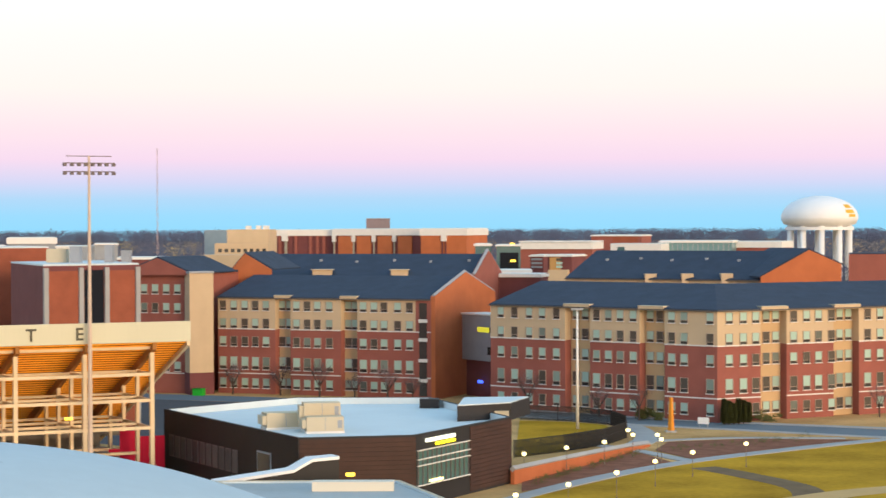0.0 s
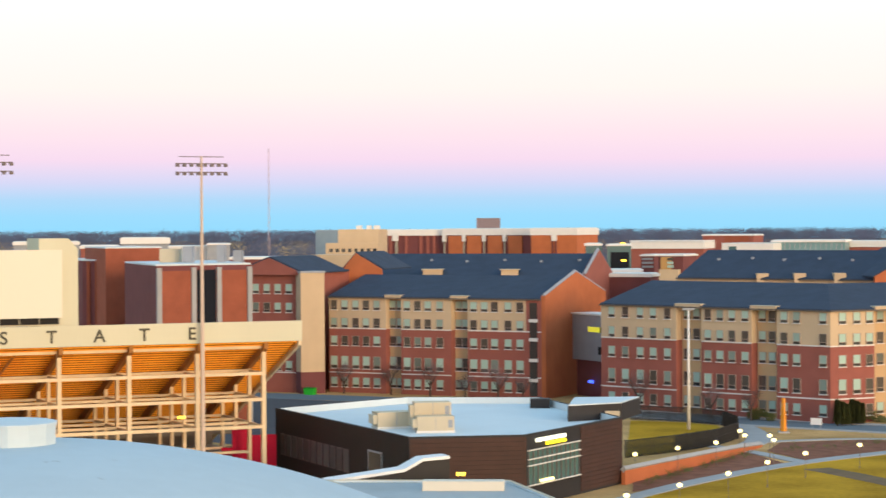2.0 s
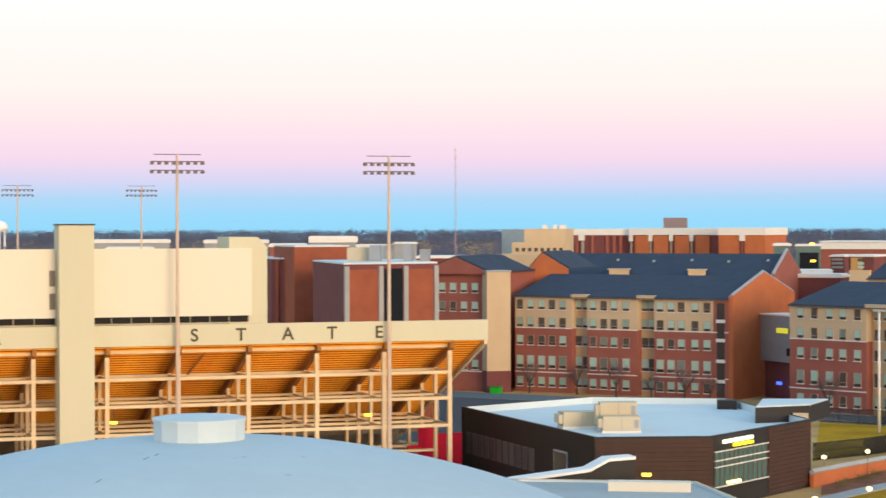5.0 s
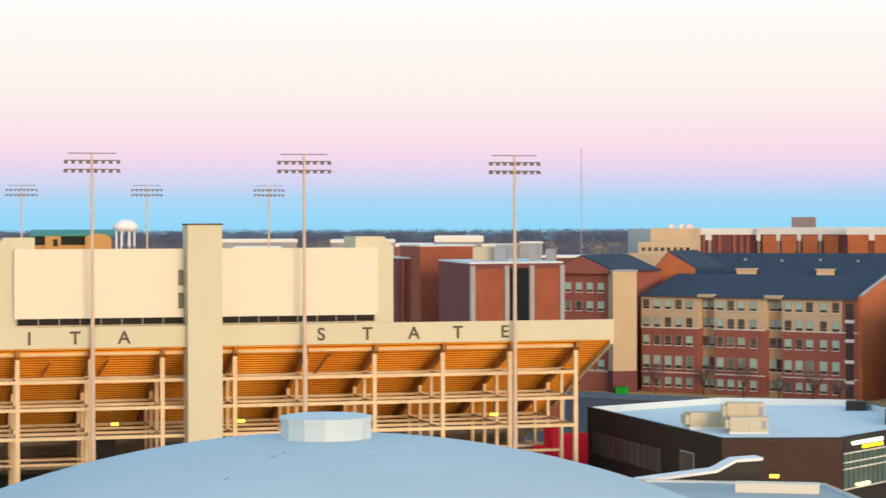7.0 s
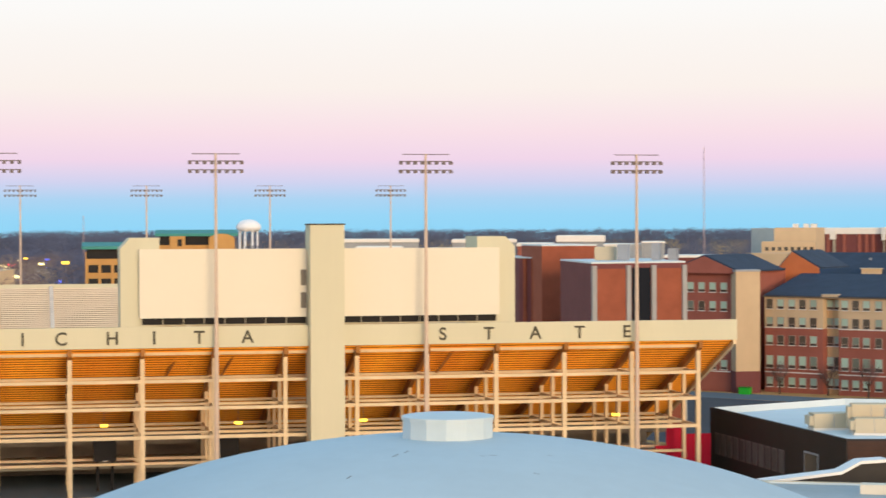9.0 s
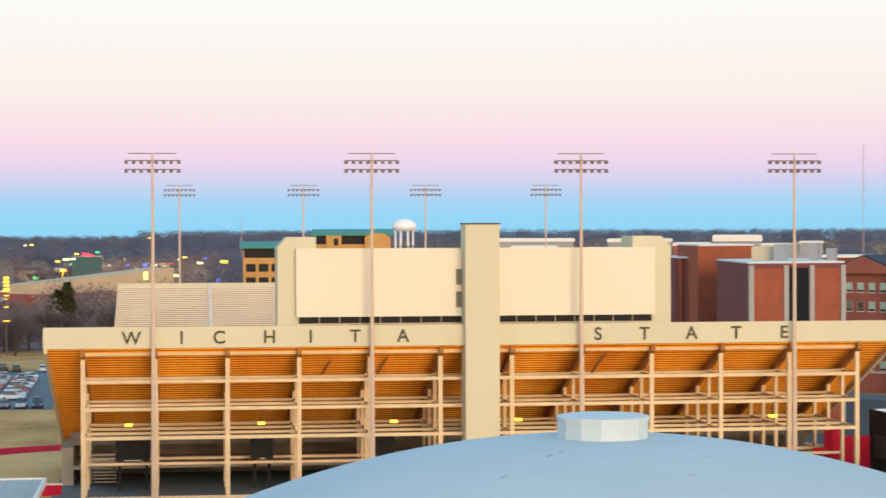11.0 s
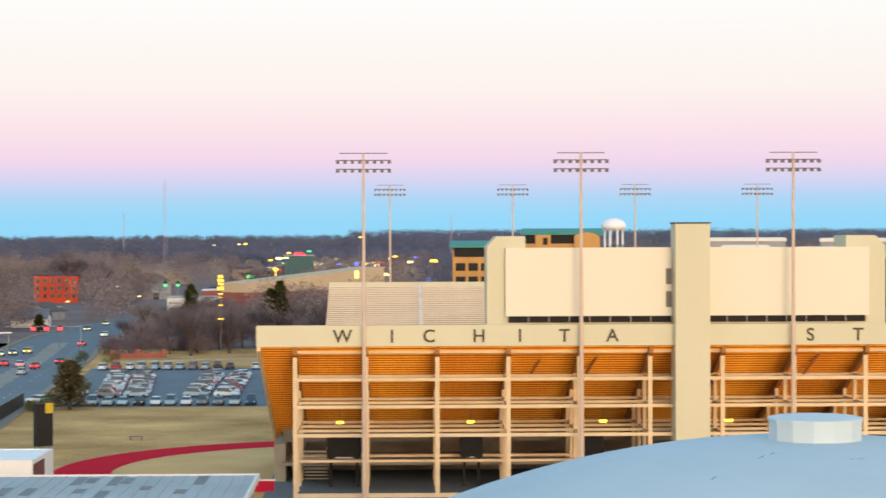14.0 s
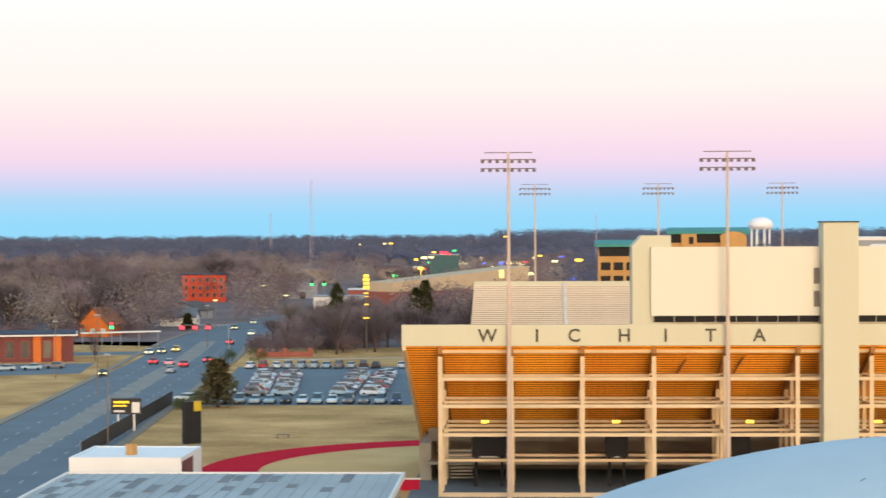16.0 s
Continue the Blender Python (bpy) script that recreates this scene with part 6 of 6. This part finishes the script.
for k, x, y, s in spots:
    if k == 3 and rt.random() < 0.5:
        k = 1
    w_ = STAD @ Vector((x, y, 0))
    if hides(w_.x, w_.y):
        continue
    axis = np.interp(y, [p[1] for p in AX], [p[0] for p in AX])
    if abs(x - axis) < 14:
        x = axis + 16 * (1 if x > axis else -1) + rt.uniform(-3, 3)
    plant(k, x, y, s, rt)
for x, y, s, k in ((-30, 388.5, 0.85, 5), (-22.5, 383, 0.9, 5), (-10, 376, 0.95, 5), (-5.5, 372.5, 0.7, 5), (25, 341, 0.8, 5), (14, 352, 0.95, 5), (31, 336, 0.7, 5), (70, 340, 0.7, 5), (-39, 391, 0.8, 5), (-16, 379, 0.7, 5)):
    plant(k, x, y, s, rt, False)
for x, y, s, k in ((-97, 262, 0.75, 5), (-92, 268, 0.8, 5), (-101, 255, 0.8, 5), (-88, 250, 0.6, 5), (-110, 262, 0.8, 5)):
    plant(k, x, y, s, rt)


def conifer(x, y, h, r, label, local=True, slim=False, mt=None):
    rng = random.Random(int(abs(x * 13 + y * 7)))
    t = thing("conifer", label, "tree", (STAD if local else Matrix.Identity(4)) @ pose(x, y, 0))
    bm = bmesh.new()
    tube(bm, (0, 0, 0), (0, 0, h * 0.9), r * 0.09 + 0.06, 0.04, 7)
    part("trunk", bm, pale_brown_bark, t)
    v, f = [], []
    for i in range(2000):
        z = rng.random() ** 0.8
        a = rng.uniform(0, 2 * math.pi)
        a0 = 1.5 * math.sin(a * 2)
        prof = (1 - z) ** 0.38 * (0.78 + 0.22 * math.sin(z * 23 + rng.random() + a0)) if not slim else math.sin(min(z * 4 + 0.5, 1.57)) * (1 - z * 0.75)
        rr = r * prof * rng.uniform(0.45, 1.0)
        p = Vector((rr * math.cos(a), rr * math.sin(a), h * (0.06 + 0.94 * z)))
        up = Vector((math.cos(a), math.sin(a), rng.uniform(-0.2, 0.9))) * rng.uniform(0.3, 0.75) * (0.5 + r * 0.22)
        sd = Vector((-math.sin(a), math.cos(a), rng.uniform(-0.5, 0.5))) * rng.uniform(0.12, 0.3) * (0.5 + r * 0.2)
        k = len(v)
        v += [p - sd, p + sd, p + up]
        f.append((k, k + 1, k + 2))
    me = bpy.data.meshes.new("crown")
    me.from_pydata(v, [], f)
    me.materials.append(mt or needle_m)
    part("crown", me, None, t)


conifer(-39.6, 121.5, 8.2, 4.0, "olive green pine beside the parking lot", mt=olive_m)


def bush(x, y, r, h, local=True):
    rng = random.Random(int(abs(x * 7 + y * 3)))
    t = thing("bush", "round dark clipped evergreen bush", "bush", (STAD if local else Matrix.Identity(4)) @ pose(x, y, 0))
    v, f = twig_tris(rng, 900, r, h * 0.6, h * 0.5, 7, 0.45)
    me = bpy.data.meshes.new("leaves")
    me.from_pydata([p if p.z > 0 else Vector((p.x, p.y, 0.05)) for p in v], [], f)
    me.materials.append(needle_m)
    part("leaves", me, None, t)
    bm = bmesh.new()
    tube(bm, (0, 0, 0), (0, 0, h * 0.5), 0.1, 0.05, 6)
    part("stem", bm, pale_brown_bark, t)


bush(-54.8, 243, 2.4, 3.0)
bush(-49.3, 247, 2.2, 2.8)
for i in range(9):
    bush(-45.2 + 0.25 * i, 118 + i * 5.5, 1.5, 1.6)
conifer(-312.5, 512.2, 14.6, 3.7, "dark green pine by the road", False)
conifer(-295.6, 533.5, 15.3, 3.8, "dark green pine in the grove", False)
conifer(-299.0, 534.0, 13.0, 3.4, "dark green pine in the grove", False)
conifer(-90, 392, 5.0, 2.2, "dark evergreen by a house")
for i in range(6):
    conifer(43.4 + i * 0.82, 327.6 + i * 0.45, 3.9 - 0.35 * (i % 3), 0.55, "slim dark columnar evergreen by the hall", False, True)
for x, y, r in ((31.5, 338, 1.8), (50.5, 334, 2.0), (33.5, 336.6, 1.4)):
    bush(x, y, r, 1.3, False)
rs = random.Random(12)
bm_v, bm_f = [], []
for i in range(70):                       # low shrubs in the mulch beds
    f, g = rs.random(), rs.uniform(0.1, 0.9)
    c = Vector((9.5 + 17 * f + g * 2, 249 + 36 * f + g * 6, 0.1)) if i < 46 else Vector((31 + 22 * f, 287 + 14 * f + g * 7, 0.1))
    v, fc = twig_tris(rs, 26, 0.6, 0.5, 0.35, 3, 0.35)
    k = len(bm_v)
    bm_v += [c + p for p in v]
    bm_f += [tuple(a + k for a in t3) for t3 in fc]
me = bpy.data.meshes.new("shrubs")
me.from_pydata(bm_v, [], bm_f)
me.materials.append(needle_m)
tagged(new("shrubs", me), "small dark shrubs in mulch beds", "shrub", kind="stuff")

# far woods to the horizon


def woods(name, label, spots, mt, blades, size):
    rng = np.random.default_rng(5)
    V = []
    for x, y, h, r in spots:
        c = rng.normal(size=(blades, 3))
        c /= np.linalg.norm(c, axis=1)[:, None]
        p = c * rng.random((blades, 1)) ** 0.4 * np.array([r, r, h * 0.42]) + np.array([x, y, h * 0.56])
        p[:, 2] += rng.normal(size=blades) * 0.4
        a = rng.normal(size=(blades, 3)) * size
        b = rng.normal(size=(blades, 3)) * size * 0.5
        V.append(np.stack([p - b, p + b, p + a], 1).reshape(-1, 3))
    V = np.concatenate(V)
    me = bpy.data.meshes.new(name)
    me.from_pydata(V.tolist(), [], np.arange(len(V)).reshape(-1, 3).tolist())
    me.materials.append(mt)
    return tagged(new(name, me), label, "woods", kind="stuff")


rw_ = random.Random(8)


def scatter(n, d0, d1, a0, a1, h0, h1):
    """Trees strewn over a sector seen from the middle: distance, bearing to the left in degrees, height."""
    out = []
    for _ in range(n):
        d = d0 * (d1 / d0) ** rw_.random()
        a = radians(rw_.uniform(a0, a1))
        h = rw_.uniform(h0, h1)
        out.append((-d * math.sin(a), d * math.cos(a), h, h * rw_.uniform(0.4, 0.62)))
    return out


near_left = scatter(1300, 600, 1700, 24.5, 43, 10, 16.5)
near_left = [s for s in near_left if (math.degrees(math.atan2(-s[0], s[1])) > 33 or rw_.random() < 0.5) and abs((Vector((s[0] + 118.7, s[1] - 208.6)).dot(Vector((0.8996, 0.4368)))) + 50) > 22 and not hides(s[0], s[1])]
k = len(near_left) // 3
woods("woods", "bare brown winter woods", near_left[:k], twig_m, 620, 0.32)
woods("woods", "dark purple-brown winter woods", near_left[k:2 * k], purple_twigs, 620, 0.32)
woods("woods", "tan and grey winter woods", near_left[2 * k:], twig_tan, 620, 0.32)
woods("woods", "distant woods to the horizon", scatter(3600, 1500, 4600, 22, 44, 13, 17), hazed_wood, 90, 0.9)
woods("woods", "distant woods beyond the campus", scatter(2600, 700, 2300, -16, 25, 14, 20), hazed_wood, 140, 0.6)
woods("woods", "tall distant tree line", scatter(2400, 2300, 4300, -16, 27, 25, 28), hazed_wood, 110, 1.0)
under = []
for i in range(330):                      # thicket under the grove and along the avenue
    y = rw_.uniform(264, 470)
    x = rw_.uniform(-44, 30) if i % 2 else float(np.interp(y, [p[1] for p in AX], [p[0] for p in AX])) + rw_.uniform(15, 45)
    p = STAD @ Vector((x, y + (12 if x > -46 else 0), 0))
    under.append((p.x, p.y, rw_.uniform(2.5, 6.0), rw_.uniform(2.0, 4.0)))
for i in range(160):
    p = STAD @ Vector((rw_.uniform(-230, -97), rw_.uniform(330, 520), 0))
    if not hides(p.x, p.y):
        under.append((p.x, p.y, rw_.uniform(2.5, 5.5), rw_.uniform(2.0, 4.5)))
woods("thicket", "purple-brown bare thicket under the trees", under, purple_twigs, 260, 0.32)
local_sheet("woodland_floor", [(-60, 300), (60, 300), (260, 900), (200, 1600), (-900, 1600), (-700, 420), (-150, 330), (-84, 330)], 0.012, litter, "brown leaf litter under bare trees")
